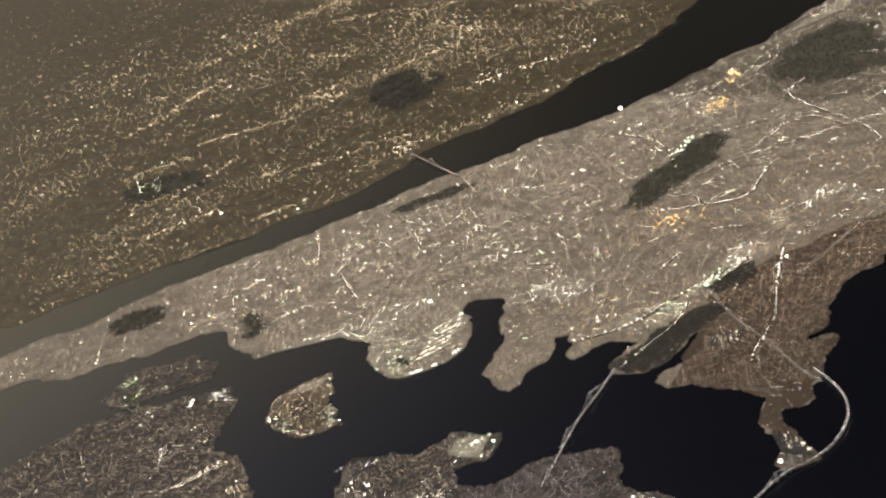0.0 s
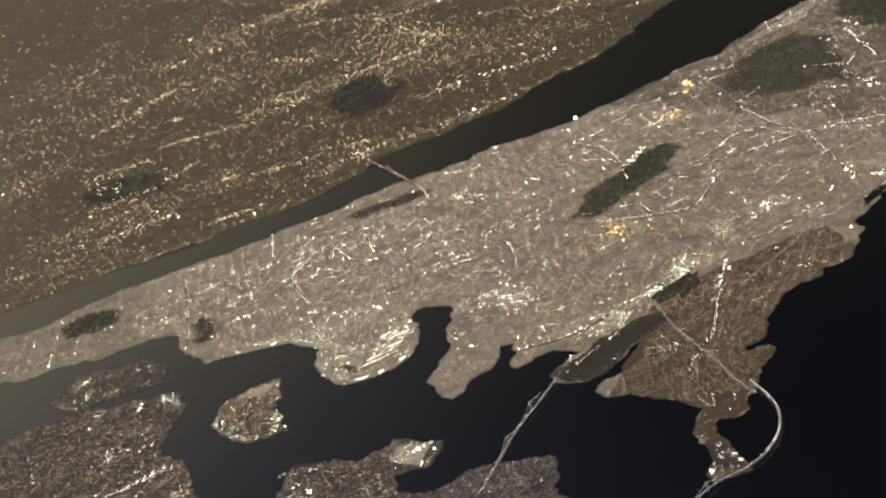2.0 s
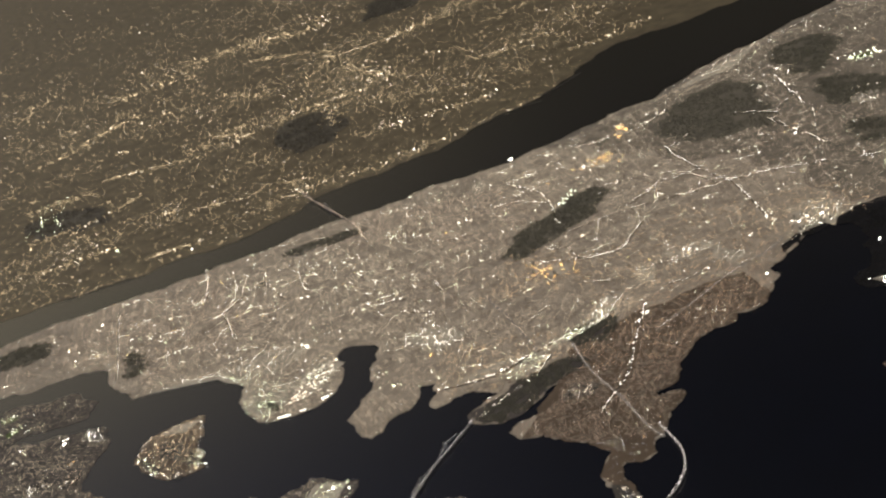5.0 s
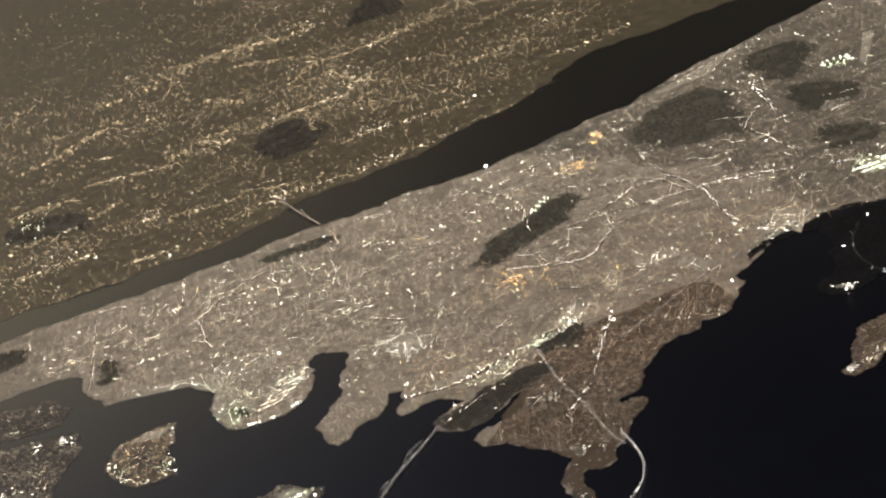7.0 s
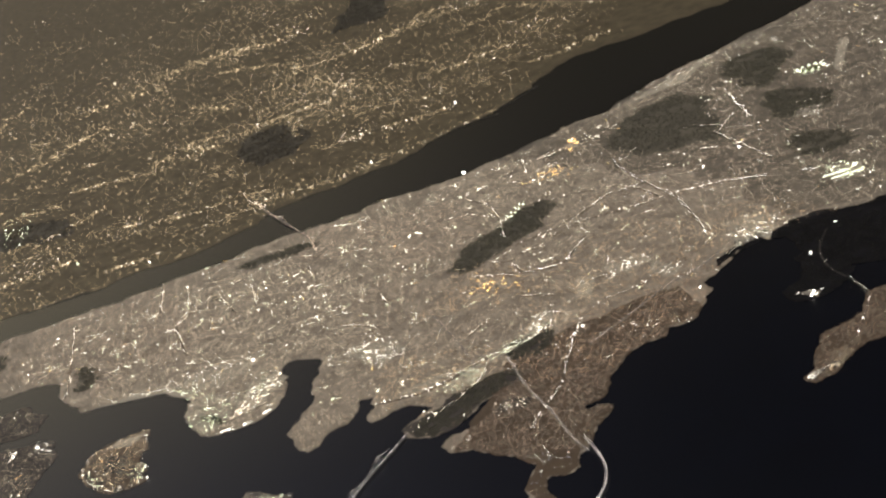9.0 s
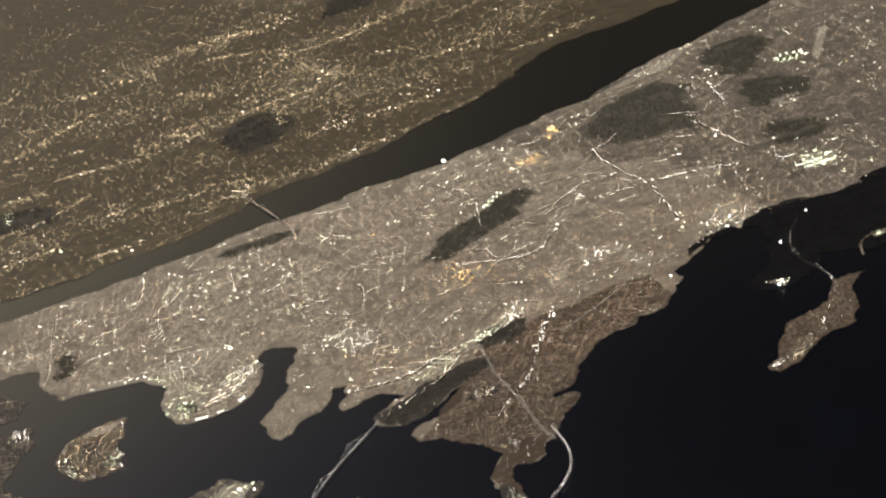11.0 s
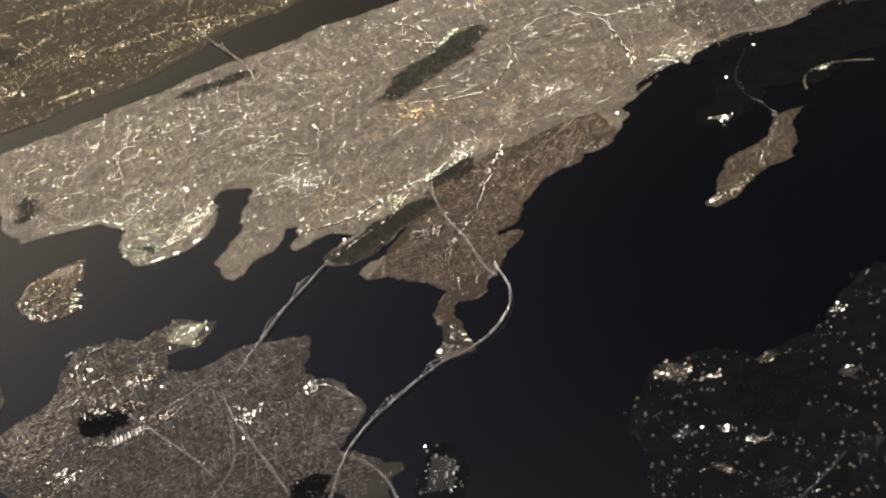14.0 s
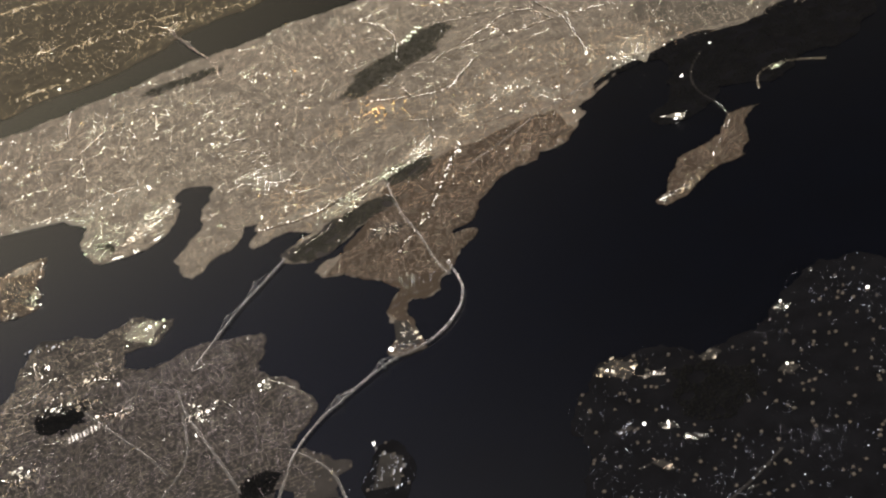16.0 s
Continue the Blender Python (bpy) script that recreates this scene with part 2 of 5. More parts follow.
def scatter(name, pts, radius, height, material, label, category, parent=None, shape="lamp", posts=False, heading=None):
    """Many small lamps (or crowns) in one object of loose pieces."""
    base, tri = (TETRA, TETRA_F) if shape == "lamp" else (OCTA, OCTA_F)
    n = len(pts)
    turn = rng.random(n) * 6.283 if heading is None else heading + rng.normal(0, 0.12, n)
    c, s = np.cos(turn)[:, None], np.sin(turn)[:, None]
    r = np.broadcast_to(radius, n)[:, None]
    if shape == "knob":
        base = base[None] * np.stack([1 + 2.6 * rng.random(n) ** 2, np.full(n, 0.8), np.full(n, 0.8)], 1)[:, None, :]
    else:
        base = base[None]
    z = np.broadcast_to(height, n)[:, None]
    x = pts[:, :1] + r * (base[:, :, 0] * c - base[:, :, 1] * s)
    y = pts[:, 1:2] + r * (base[:, :, 0] * s + base[:, :, 1] * c)
    zz = z + r * base[:, :, 2]
    if shape == "crown":
        k = 0.75 + 0.5 * rng.random((n, base.shape[1]))
        x, y, zz = pts[:, :1] + (x - pts[:, :1]) * k, pts[:, 1:2] + (y - pts[:, 1:2]) * k, z + (zz - z) * k
    verts = np.stack([x, y, zz], -1).reshape(-1, 3) * S
    faces = (tri[None] + (np.arange(n) * base.shape[1])[:, None, None]).reshape(-1, 3)
    slot = np.zeros(len(faces), np.int32)
    if posts or shape == "knob":
        # thin tapered posts down to the ground
        ring = np.array([(0.09, 0), (-0.05, 0.08), (-0.05, -0.08)])
        up = np.stack([pts[:, :1] + ring[None, :, 0], pts[:, 1:2] + ring[None, :, 1], np.repeat(z - 0.3 * r, 3, 1)], -1)
        down = np.concatenate([pts[:, :2], np.full((n, 1), GROUND - 0.1)], 1)[:, None]
        more = np.concatenate([up, down], 1).reshape(-1, 3) * S
        tri = np.array([(0, 1, 3), (1, 2, 3), (2, 0, 3)])
        faces = np.concatenate([faces, (tri[None] + (len(verts) + np.arange(n) * 4)[:, None, None]).reshape(-1, 3)])
        verts = np.concatenate([verts, more])
        slot = np.concatenate([slot, np.ones(3 * n, np.int32)])
    me = mesh_of(name, verts, faces, material)
    if slot.any():
        me.materials.append(CAP)
        me.polygons.foreach_set("material_index", slot)
    ob = new(name, me)
    hang(ob, parent)
    return tagged(ob, label, "" if parent else category, kind="stuff")


LAMP_SHAPES = {}


def single_lamps(name, pts, radius, material, parent, heading=None, foot_z=GROUND):
    """Lamps on posts, each an object of its own; alike ones share a mesh."""
    for (x, y), r in zip(pts, radius):
        k = min(3, int(4 * rng.random() ** 2))
        if (material.name, k) not in LAMP_SHAPES:
            bm = bmesh.new()
            tip = [bm.verts.new(v) for v in ((1 + 0.8 * k, 0, 0), (0, 0.8, 0), (-1 - 0.8 * k, 0, 0), (0, -0.8, 0), (0, 0, 0.7), (0, 0, -0.7))]
            for f in OCTA_F:
                bm.faces.new([tip[i] for i in f])
            foot = bm.verts.new((0, 0, -3.4))
            ring = [bm.verts.new((0.2 * math.cos(a), 0.2 * math.sin(a), -0.5)) for a in (0, 2.094, 4.189)]
            for i in range(3):
                bm.faces.new((ring[i], ring[(i + 1) % 3], foot)).material_index = 1
            me = bpy.data.meshes.new(name)
            bm.to_mesh(me)
            bm.free()
            me.materials.append(material)
            me.materials.append(CAP)
            LAMP_SHAPES[(material.name, k)] = me
        ob = new(name, LAMP_SHAPES[(material.name, k)])
        hang(ob, parent)
        turn = rng.random() * 6.283 if heading is None else heading + rng.normal(0, 0.15)
        ob.location, ob.rotation_euler, ob.scale = (x * S, y * S, (foot_z + 3.3 * r) * S), (0, 0, turn), (r * S, r * S, r * S)


def boxes(name, pts, size, turn, height, base, material, label, category, parent=None):
    """Many flat-roofed houses in one object of loose pieces."""
    n = len(pts)
    corner = np.array([(-.5, -.5), (.5, -.5), (.5, .5), (-.5, .5)])
    c, s = np.cos(turn)[:, None], np.sin(turn)[:, None]
    lx, ly = size[:, :1] * corner[None, :, 0], size[:, 1:] * corner[None, :, 1]
    x, y = pts[:, :1] + lx * c - ly * s, pts[:, 1:] + lx * s + ly * c
    low = np.stack([x, y, np.full_like(x, base)], -1)
    top = np.stack([x, y, base + np.repeat(height[:, None], 4, 1)], -1)
    verts = np.concatenate([low, top], 1).reshape(-1, 3) * S
    f = np.array([(4, 5, 6, 7), (0, 1, 5, 4), (1, 2, 6, 5), (2, 3, 7, 6), (3, 0, 4, 7)])
    faces = (f[None] + (np.arange(n) * 8)[:, None, None]).reshape(-1, 4)
    ob = new(name, mesh_of(name, verts, faces, material))
    ob.parent = parent
    return tagged(ob, label, "" if parent else category, kind="stuff")


def along(line, step, offset=0.0):
    """Points at even steps along a polyline, set off to one side, and their headings."""
    out, head, left = [], [], 0.0
    for (ax, ay), (bx, by) in zip(line, line[1:]):
        run = math.hypot(bx - ax, by - ay)
        ux, uy = (bx - ax) / run, (by - ay) / run
        d = left
        while d < run:
            out.append((ax + ux * d - uy * offset, ay + uy * d + ux * offset))
            head.append(math.atan2(uy, ux))
            d += step
        left = d - run
    return np.array(out), np.array(head)


def smooth(line, rounds=2):
    """A polyline with its corners rounded off."""
    for _ in range(rounds):
        got = [line[0]]
        for (ax, ay), (bx, by) in zip(line, line[1:]):
            got += [(0.75 * ax + 0.25 * bx, 0.75 * ay + 0.25 * by), (0.25 * ax + 0.75 * bx, 0.25 * ay + 0.75 * by)]
        line = got + [line[-1]]
    return line


def strip(line, width, z0, z1):
    """A bmesh slab that follows a polyline, z0 to z1 high."""
    bm = bmesh.new()
    rings = []
    for i, (x, y) in enumerate(line):
        ax, ay = line[max(i - 1, 0)]
        bx, by = line[min(i + 1, len(line) - 1)]
        run = math.hypot(bx - ax, by - ay)
        nx, ny = -(by - ay) / run * width / 2, (bx - ax) / run * width / 2
        rings.append([bm.verts.new((px * S, py * S, pz * S)) for px, py, pz in ((x + nx, y + ny, z0), (x + nx, y + ny, z1), (x - nx, y - ny, z1), (x - nx, y - ny, z0))])
    for p, q in zip(rings, rings[1:]):
        for k in range(4):
            bm.faces.new((p[k], p[(k + 1) % 4], q[(k + 1) % 4], q[k]))
    bm.faces.new(rings[0][::-1])
    bm.faces.new(rings[-1])
    bmesh.ops.recalc_face_normals(bm, faces=bm.faces)
    return bm


def block(bm, cx, cy, lx, ly, z0, z1, turn=0.0, taper=1.0):
    """Adds a box, turned about z and tapered to its top."""
    c, s = math.cos(turn), math.sin(turn)
    v = []
    for z, k in ((z0, 1.0), (z1, taper)):
        for sx, sy in ((-.5, -.5), (.5, -.5), (.5, .5), (-.5, .5)):
            x, y = sx * lx * k, sy * ly * k
            v.append(bm.verts.new(((cx + x * c - y * s) * S, (cy + x * s + y * c) * S, z * S)))
    for f in ((3, 2, 1, 0), (4, 5, 6, 7), (0, 1, 5, 4), (1, 2, 6, 5), (2, 3, 7, 6), (3, 0, 4, 7)):
        bm.faces.new([v[i] for i in f])
    return bm


def rod(bm, a, b, r, sides=5):
    """Adds a thin rod between two places."""
    a, b = Vector(a) * S, Vector(b) * S
    q = (b - a).to_track_quat("Z", "Y")
    rings = [[bm.verts.new(p + q @ Vector((math.cos(k * 6.2832 / sides) * r * S, math.sin(k * 6.2832 / sides) * r * S, 0))) for k in range(sides)] for p in (a, b)]
    for k in range(sides):
        bm.faces.new((rings[0][k], rings[0][(k + 1) % sides], rings[1][(k + 1) % sides], rings[1][k]))
    bm.faces.new(rings[0][::-1])
    bm.faces.new(rings[1])
    return bm


def land(name, outline, label, material=LAND, top=GROUND):
    """A land mass with a sloping bank down into the water."""
    bm = bmesh.new()
    upper = [bm.verts.new((x * S, y * S, top * S)) for x, y in outline]
    bm.faces.new(upper)
    if sum(ax * by - bx * ay for (ax, ay), (bx, by) in zip(outline, outline[1:] + outline[:1])) < 0:
        bmesh.ops.reverse_faces(bm, faces=bm.faces)
    edge = bmesh.ops.extrude_face_region(bm, geom=list(bm.faces), use_keep_orig=True)
    for v in edge["geom"]:
        if isinstance(v, bmesh.types.BMVert):
            v.co.z = -0.6 * S
    bmesh.ops.triangulate(bm, faces=bm.faces)
    bmesh.ops.recalc_face_normals(bm, faces=bm.faces)
    return tagged(part(name, bm, material), label, "ground", kind="structure")


def ragged(outline, amount=0.10, rounds=2, closed=True):
    """An outline with finer, uneven inlets and points."""
    own = random.Random(len(outline))
    for _ in range(rounds):
        got = []
        for (ax, ay), (bx, by) in zip(outline, outline[1:] + outline[:1]):
            k = own.uniform(-amount, amount) if math.hypot(bx - ax, by - ay) < 260 else 0.0
            got += [(ax, ay), ((ax + bx) / 2 - (by - ay) * k, (ay + by) / 2 + (bx - ax) * k)]
        outline = got
    return outline


# ---- water and land ----
bm = bmesh.new()
bmesh.ops.create_grid(bm, x_segments=40, y_segments=40, size=4950)
tagged(part("water", bm, WATER), "dark calm tidal water round the city at night", "water", kind="structure")

SHORE_A = [(-1038, -126), (-1000, -125), (-959, -129), (-947, -111), (-935, -92), (-914, -61), (-890, -43), (-854, -20), (-822, -8), (-775, -24), (-745, -53), (-698, -64), (-655, -70), (-630, -53), (-606, -18), (-604, 20), (-622, 54), (-661, 83), (-707, 105), (-715, 122), (-692, 138), (-655, 146), (-622, 120), (-592, 84), (-551, 53), (-531, 23), (-517, -9), (-478, -20), (-441, -22), (-439, -4), (-455, 25), (-448, 47), (-459, 70), (-485, 97)]
SHORE_B = [(-468, 110), (-442, 93), (-428, 69), (-412, 67), (-408, 97), (-395, 120), (-370, 128), (-355, 131), (-353, 100), (-349, 70), (-313, 69), (-292, 81), (-284, 122), (-295, 161), (-296, 192), (-271, 164), (-259, 138), (-260, 113), (-270, 93), (-262, 69), (-238, 66), (-217, 86), (-189, 89), (-162, 94), (-135, 96), (-111, 97), (-98, 73), (-86, 55), (-80, 52), (-49, 43), (-29, 29), (-23, 15), (-17, 2), (1, 2), (14, 15), (22, 31), (0, 42), (-27, 52), (-55, 64), (-75, 79)]
SHORE_C = [(-77, 88), (-60, 95), (-57, 118), (-76, 134), (-78, 152), (-93, 175), (-105, 205), (-116, 231), (-131, 225), (-139, 209), (-149, 213), (-141, 237), (-146, 252), (-170, 282), (-179, 308), (-189, 340), (-182, 366), (-169, 385), (-183, 405), (-165, 423), (-163, 443), (-189, 485), (-197, 509), (-232, 526)]
SHORE_D = [(-222, 520), (-226, 560), (-236, 612), (-226, 670), (-180, 690), (-130, 690), (-70, 700), (-30, 730), (-20, 790), (-30, 860), (-40, 905), (60, 980), (190, 1100), (420, 1400), (700, 1800), (900, 2300)]
RIVER_EAST = [(-1476, -99), (-1420, -3), (-1366, 94), (-1306, 188), (-1260, 290), (-1236, 381), (-1184, 455), (-1128, 540), (-1119, 603), (-1053, 680), (-1022, 728), (-1005, 802), (-969, 921), (-927, 1038), (-938, 1132), (-934, 1213), (-911, 1362), (-886, 1518), (-879, 1614)]
RIVER_WEST = [(-1595, -54), (-1533, 45), (-1508, 97), (-1462, 165), (-1420, 248), (-1370, 353), (-1363, 417), (-1374, 494), (-1359, 570), (-1317, 674), (-1271, 747), (-1271, 808), (-1261, 976), (-1270, 1139), (-1313, 1246), (-1274, 1392), (-1208, 1514), (-1135, 1628)]
SOUTH_END = [(-1560, -270), (-1640, -400), (-1450, -420), (-1330, -330), (-1262, -250), (-1180, -150), (-1120, -100)]
MAINLAND = SHORE_A + SHORE_B + SHORE_C + SHORE_D + [(-500, 2500), (-850, 2000)] + RIVER_EAST[::-1] + SOUTH_END
FAR_BANK = RIVER_WEST + [(-1000, 2300), (-1500, 3500), (-9400, 3500), (-9400, -1600), (-2000, -900), (-1750, -300)]
PRISON_ISLE = [(-762, -223), (-797, -188), (-800, -158), (-789, -130), (-767, -99), (-714, -129), (-714, -144), (-671, -155), (-631, -174), (-637, -201), (-652, -220), (-680, -229), (-719, -229)]
FIELD_ISLE = [(-1023, -159), (-986, -195), (-1006, -233), (-1049, -269), (-1048, -295), (-1075, -329), (-1142, -326), (-1181, -273), (-1184, -244), (-1121, -208), (-1099, -165)]
WEST_SHORE = [(-916, -194), (-861, -214), (-837, -246), (-800, -282), (-767, -304), (-708, -294), (-649, -312), (-597, -335), (-640, -420), (-600, -900), (-1900, -900), (-1700, -420), (-1119, -513), (-1114, -457), (-1099, -374), (-1041, -298), (-993, -270), (-967, -237)]
SOUTH_SHORE = [(-438, -406), (-442, -380), (-445, -348), (-442, -309), (-496, -268), (-516, -244), (-530, -224), (-499, -201), (-485, -181), (-448, -171), (-438, -137), (-443, -115), (-415, -108), (-374, -88), (-356, -109), (-345, -138), (-363, -153), (-373, -169), (-335, -185), (-300, -168), (-287, -142), (-287, -117), (-264, -89), (-228, -60), (-210, -49), (-180, -68), (-162, -90), (-132, -96), (-106, -90), (-69, -90), (-34, -94), (-15, -100), (-4, -121), (9, -148), (18, -163), (50, -152), (84, -147), (101, -138), (110, -145), (107, -160), (143, -180), (60, -210), (120, -420), (-600, -420), (-560, -330)]
FORT_POINT = [(180, -175), (141, -152), (124, -128), (109, -107), (115, -94), (151, -99), (185, -118), (202, -146), (238, -193), (213, -208)]
BOAT_ISLE = [(69, 363), (65, 390), (42, 423), (27, 460), (35, 483), (40, 502), (42, 518), (28, 540), (15, 563), (30, 585), (41, 597), (42, 570), (53, 546), (85, 519), (105, 487), (95, 465), (88, 443), (92, 426), (96, 401), (93, 379), (89, 360)]
EAST_SHORE = [(361, -56), (344, -38), (334, -18), (316, -1), (299, 6), (286, 4), (260, 34), (250, 48), (254, 60), (237, 82), (231, 99), (248, 117), (256, 137), (270, 152), (292, 158), (320, 155), (322, 172), (330, 195), (344, 212), (342, 233), (332, 260), (328, 288), (323, 314), (327, 337), (346, 345), (355, 364), (560, 420), (700, 440), (900, 300), (900, -300), (420, -300), (360, -100)]
MAINLAND, FAR_BANK, PRISON_ISLE, FIELD_ISLE, WEST_SHORE, SOUTH_SHORE, FORT_POINT, BOAT_ISLE, EAST_SHORE = (
    ragged(o, 0.15, 3) for o in (MAINLAND, FAR_BANK, PRISON_ISLE, FIELD_ISLE, WEST_SHORE, SOUTH_SHORE, FORT_POINT, BOAT_ISLE, EAST_SHORE))
LANDS = [MAINLAND, FAR_BANK, PRISON_ISLE, FIELD_ISLE, WEST_SHORE, SOUTH_SHORE, FORT_POINT, BOAT_ISLE, EAST_SHORE]
land("ground_mainland", MAINLAND, "built-up mainland with a ragged dark shoreline")
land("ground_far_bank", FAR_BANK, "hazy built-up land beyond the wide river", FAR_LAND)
land("ground_prison_island", PRISON_ISLE, "low island covered with lit institutional blocks", DIM_BROWN)
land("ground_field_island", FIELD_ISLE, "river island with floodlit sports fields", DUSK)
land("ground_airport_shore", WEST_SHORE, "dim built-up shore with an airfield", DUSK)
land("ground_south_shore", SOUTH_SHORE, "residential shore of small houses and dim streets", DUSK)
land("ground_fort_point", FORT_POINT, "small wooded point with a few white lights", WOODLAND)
land("ground_boat_island", BOAT_ISLE, "long narrow island with one lit main street", DIM_BROWN)
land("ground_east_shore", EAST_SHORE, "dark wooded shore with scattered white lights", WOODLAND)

# darker brown sheet over the town ground imitates dimmer lamplight here
PENINSULA = ragged([(-345, 250), (-300, 205), (-280, 150), (-258, 110), (-238, 68)] + [p for p in SHORE_B if p[0] > -225] + SHORE_C[:-3] + [(-180, 470), (-250, 500), (-300, 400), (-335, 330)], 0.14, 3)
land("ground_peninsula", PENINSULA, "residential peninsula of small houses, dim brown light put into its ground", DIM_BROWN, GROUND + 0.05)

# sheet over the town ground, darkened to imitate thinner haze to the north
NORTH_HILLS = ragged([p for p in RIVER_EAST if p[1] > 790] + [(-850, 2000), (-500, 2500)] + [p for p in SHORE_D[::-1] if p[1] > 850] + [(-150, 800), (-240, 720), (-330, 750), (-400, 830), (-480, 800), (-560, 840), (-650, 790), (-740, 830), (-820, 790), (-910, 830)], 0.12, 2)
land("ground_north_hills", NORTH_HILLS, "hilly suburbs north of the dense blocks, on a darker ground overlay", HILLS, GROUND + 0.04)

# ---- parks and woods ----
WOODS = []


def fill(poly, step, jitter=0.4):
    """Points on a loose lattice inside a polygon."""
    a = np.array(poly, float)
    lo, hi = a.min(0), a.max(0)
    gx, gy = np.meshgrid(np.arange(lo[0], hi[0], step), np.arange(lo[1], hi[1], step))
    p = np.stack([gx.ravel(), gy.ravel()], 1)
    p += rng.normal(0, jitter * step, p.shape)
    return p[inside(p, poly)]


def park(outline, label, unlit=False):
    """Open ground with loose tree crowns and, in the town, dim lamps added to imitate haze."""
    poly = ragged(outline, 0.2, 3)
    WOODS.append(poly)
    # unlit parks take the darkened ground and crown copies
    shore = unlit or poly[0][0] > -300
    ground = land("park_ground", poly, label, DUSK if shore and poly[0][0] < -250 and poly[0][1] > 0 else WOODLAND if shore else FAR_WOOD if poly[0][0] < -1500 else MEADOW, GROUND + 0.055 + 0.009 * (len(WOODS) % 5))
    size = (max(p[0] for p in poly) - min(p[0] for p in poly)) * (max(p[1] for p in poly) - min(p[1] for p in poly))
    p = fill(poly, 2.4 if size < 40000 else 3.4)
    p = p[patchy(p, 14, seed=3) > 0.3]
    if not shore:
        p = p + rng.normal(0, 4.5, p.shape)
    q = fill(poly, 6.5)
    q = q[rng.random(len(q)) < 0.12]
    # added lamps lift the dark park, standing in for haze over it
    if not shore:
        scatter("path_lamps", q, 0.22 + 0.2 * rng.random(len(q)), GROUND + 2.6, STREET_PALE, "dim lamps added to lift the dark park", "", ground, posts=True)
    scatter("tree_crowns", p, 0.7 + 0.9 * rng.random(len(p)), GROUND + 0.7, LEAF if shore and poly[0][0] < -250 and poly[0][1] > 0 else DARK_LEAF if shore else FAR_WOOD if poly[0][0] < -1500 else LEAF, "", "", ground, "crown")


park([(-688, 422), (-726, 481), (-733, 554), (-733, 596), (-751, 636), (-735, 679), (-682, 672), (-642, 599), (-646, 529), (-649, 468), (-648, 422)], "long dark park along a river valley")
park([(-819, 928), (-857, 1015), (-846, 1083), (-822, 1139), (-729, 1131), (-658, 1050), (-587, 998), (-565, 953), (-609, 929), (-640, 889), (-687, 866), (-764, 880)], "large dark wooded park")
park([(-838, 1297), (-782, 1367), (-701, 1324), (-641, 1175), (-704, 1167), (-793, 1223)], "dark wooded hills")
park([(-379, 274), (-373, 314), (-343, 344), (-321, 316), (-306, 284), (-340, 262)], "dark cemetery ground beside the expressway", unlit=True)
park([(-313, 69), (-349, 70), (-347, 125), (-345, 173), (-339, 220), (-320, 250), (-279, 228), (-294, 195), (-295, 161), (-284, 122), (-292, 81)], "unlit golf links by the bridge", unlit=True)
park([(-1441, -183), (-1431, -134), (-1369, -100), (-1322, -125), (-1332, -167), (-1371, -201)], "dark park between town blocks")
park([(-1194, 303), (-1163, 362), (-1117, 424), (-1083, 427), (-1099, 373), (-1140, 309)], "dark strip of river bank")
park([(-327, -317), (-366, -295), (-348, -271), (-314, -251), (-282, -271), (-288, -300)], "dark marsh between lit yards", unlit=True)
park([(26, -235), (14, -218), (28, -197), (45, -191), (63, -214), (62, -243)], "dark golf course")
park([(306, 125), (329, 153), (373, 167), (410, 138), (416, 96), (379, 77), (337, 92)], "dark private woods")
park([(-1884, 713), (-1979, 821), (-1901, 893), (-1734, 838), (-1661, 737), (-1698, 665)], "dark wooded hill beyond the river")
park([(-1042, -96), (-1123, -69), (-1135, -45), (-1085, -48), (-1031, -75)], "small dark park by the shore")
park([(-2598, 1476), (-2988, 1792), (-2841, 1884), (-2505, 1611)], "dark distant woods")
park([(-2211, 179), (-2187, 261), (-2013, 308), (-1913, 278), (-1950, 207), (-2047, 146)], "dark meadow beyond the river")
park([(-623, 1150), (-569, 1178), (-480, 1158), (-451, 1087), (-516, 1046)], "dark wooded cemetery")
park([(-434, 979), (-361, 1020), (-309, 983), (-320, 940), (-356, 914)], "small dark wood")
park([(-228, 560), (-252, 600), (-250, 655), (-222, 690), (-160, 770), (-125, 870), (-30, 918), (36, 850), (48, 780), (12, 732), (22, 690), (8, 646), (-22, 634), (-50, 618), (-30, 586), (-30, 538), (-58, 511), (-92, 527), (-112, 592), (-136, 626), (-172, 654), (-226, 661)], "large unlit park by the sound")

# ---- street lamps, district by district ----
# x, y, heading of the streets, street spacing, lamp spacing, lamp size, share lit, colour
PALE_, ROSE_, GOLD_, COOL_, SOFT_ = 0, 1, 2, 3, 4
DISTRICTS = []
DISTRICTS += [
    (-1290, 60, 61, 7.5, 2.6, 0.40, 0.95, ROSE_), (-1180, 20, 61, 7.0, 2.6, 0.42, 0.95, ROSE_),
    (-1400, -160, 61, 8, 3.0, 0.42, 0.45, ROSE_), (-1230, 330, 66, 7.5, 2.6, 0.44, 0.95, PALE_),
    (-1090, 620, 62, 8, 2.8, 0.44, 0.8, PALE_), (-1000, 90, 70, 7, 2.6, 0.42, 1.0, ROSE_),
    (-900, 80, 40, 7, 2.6, 0.42, 1.0, PALE_), (-780, 50, 48, 6, 2.4, 0.42, 1.0, PALE_),
    (-690, 10, 66, 7, 2.6, 0.40, 0.9, PALE_), (-1040, 270, 58, 7, 2.6, 0.44, 1.0, PALE_),
    (-930, 330, 75, 7, 2.6, 0.42, 1.0, PALE_), (-830, 240, 63, 7, 2.6, 0.42, 0.95, PALE_),
]
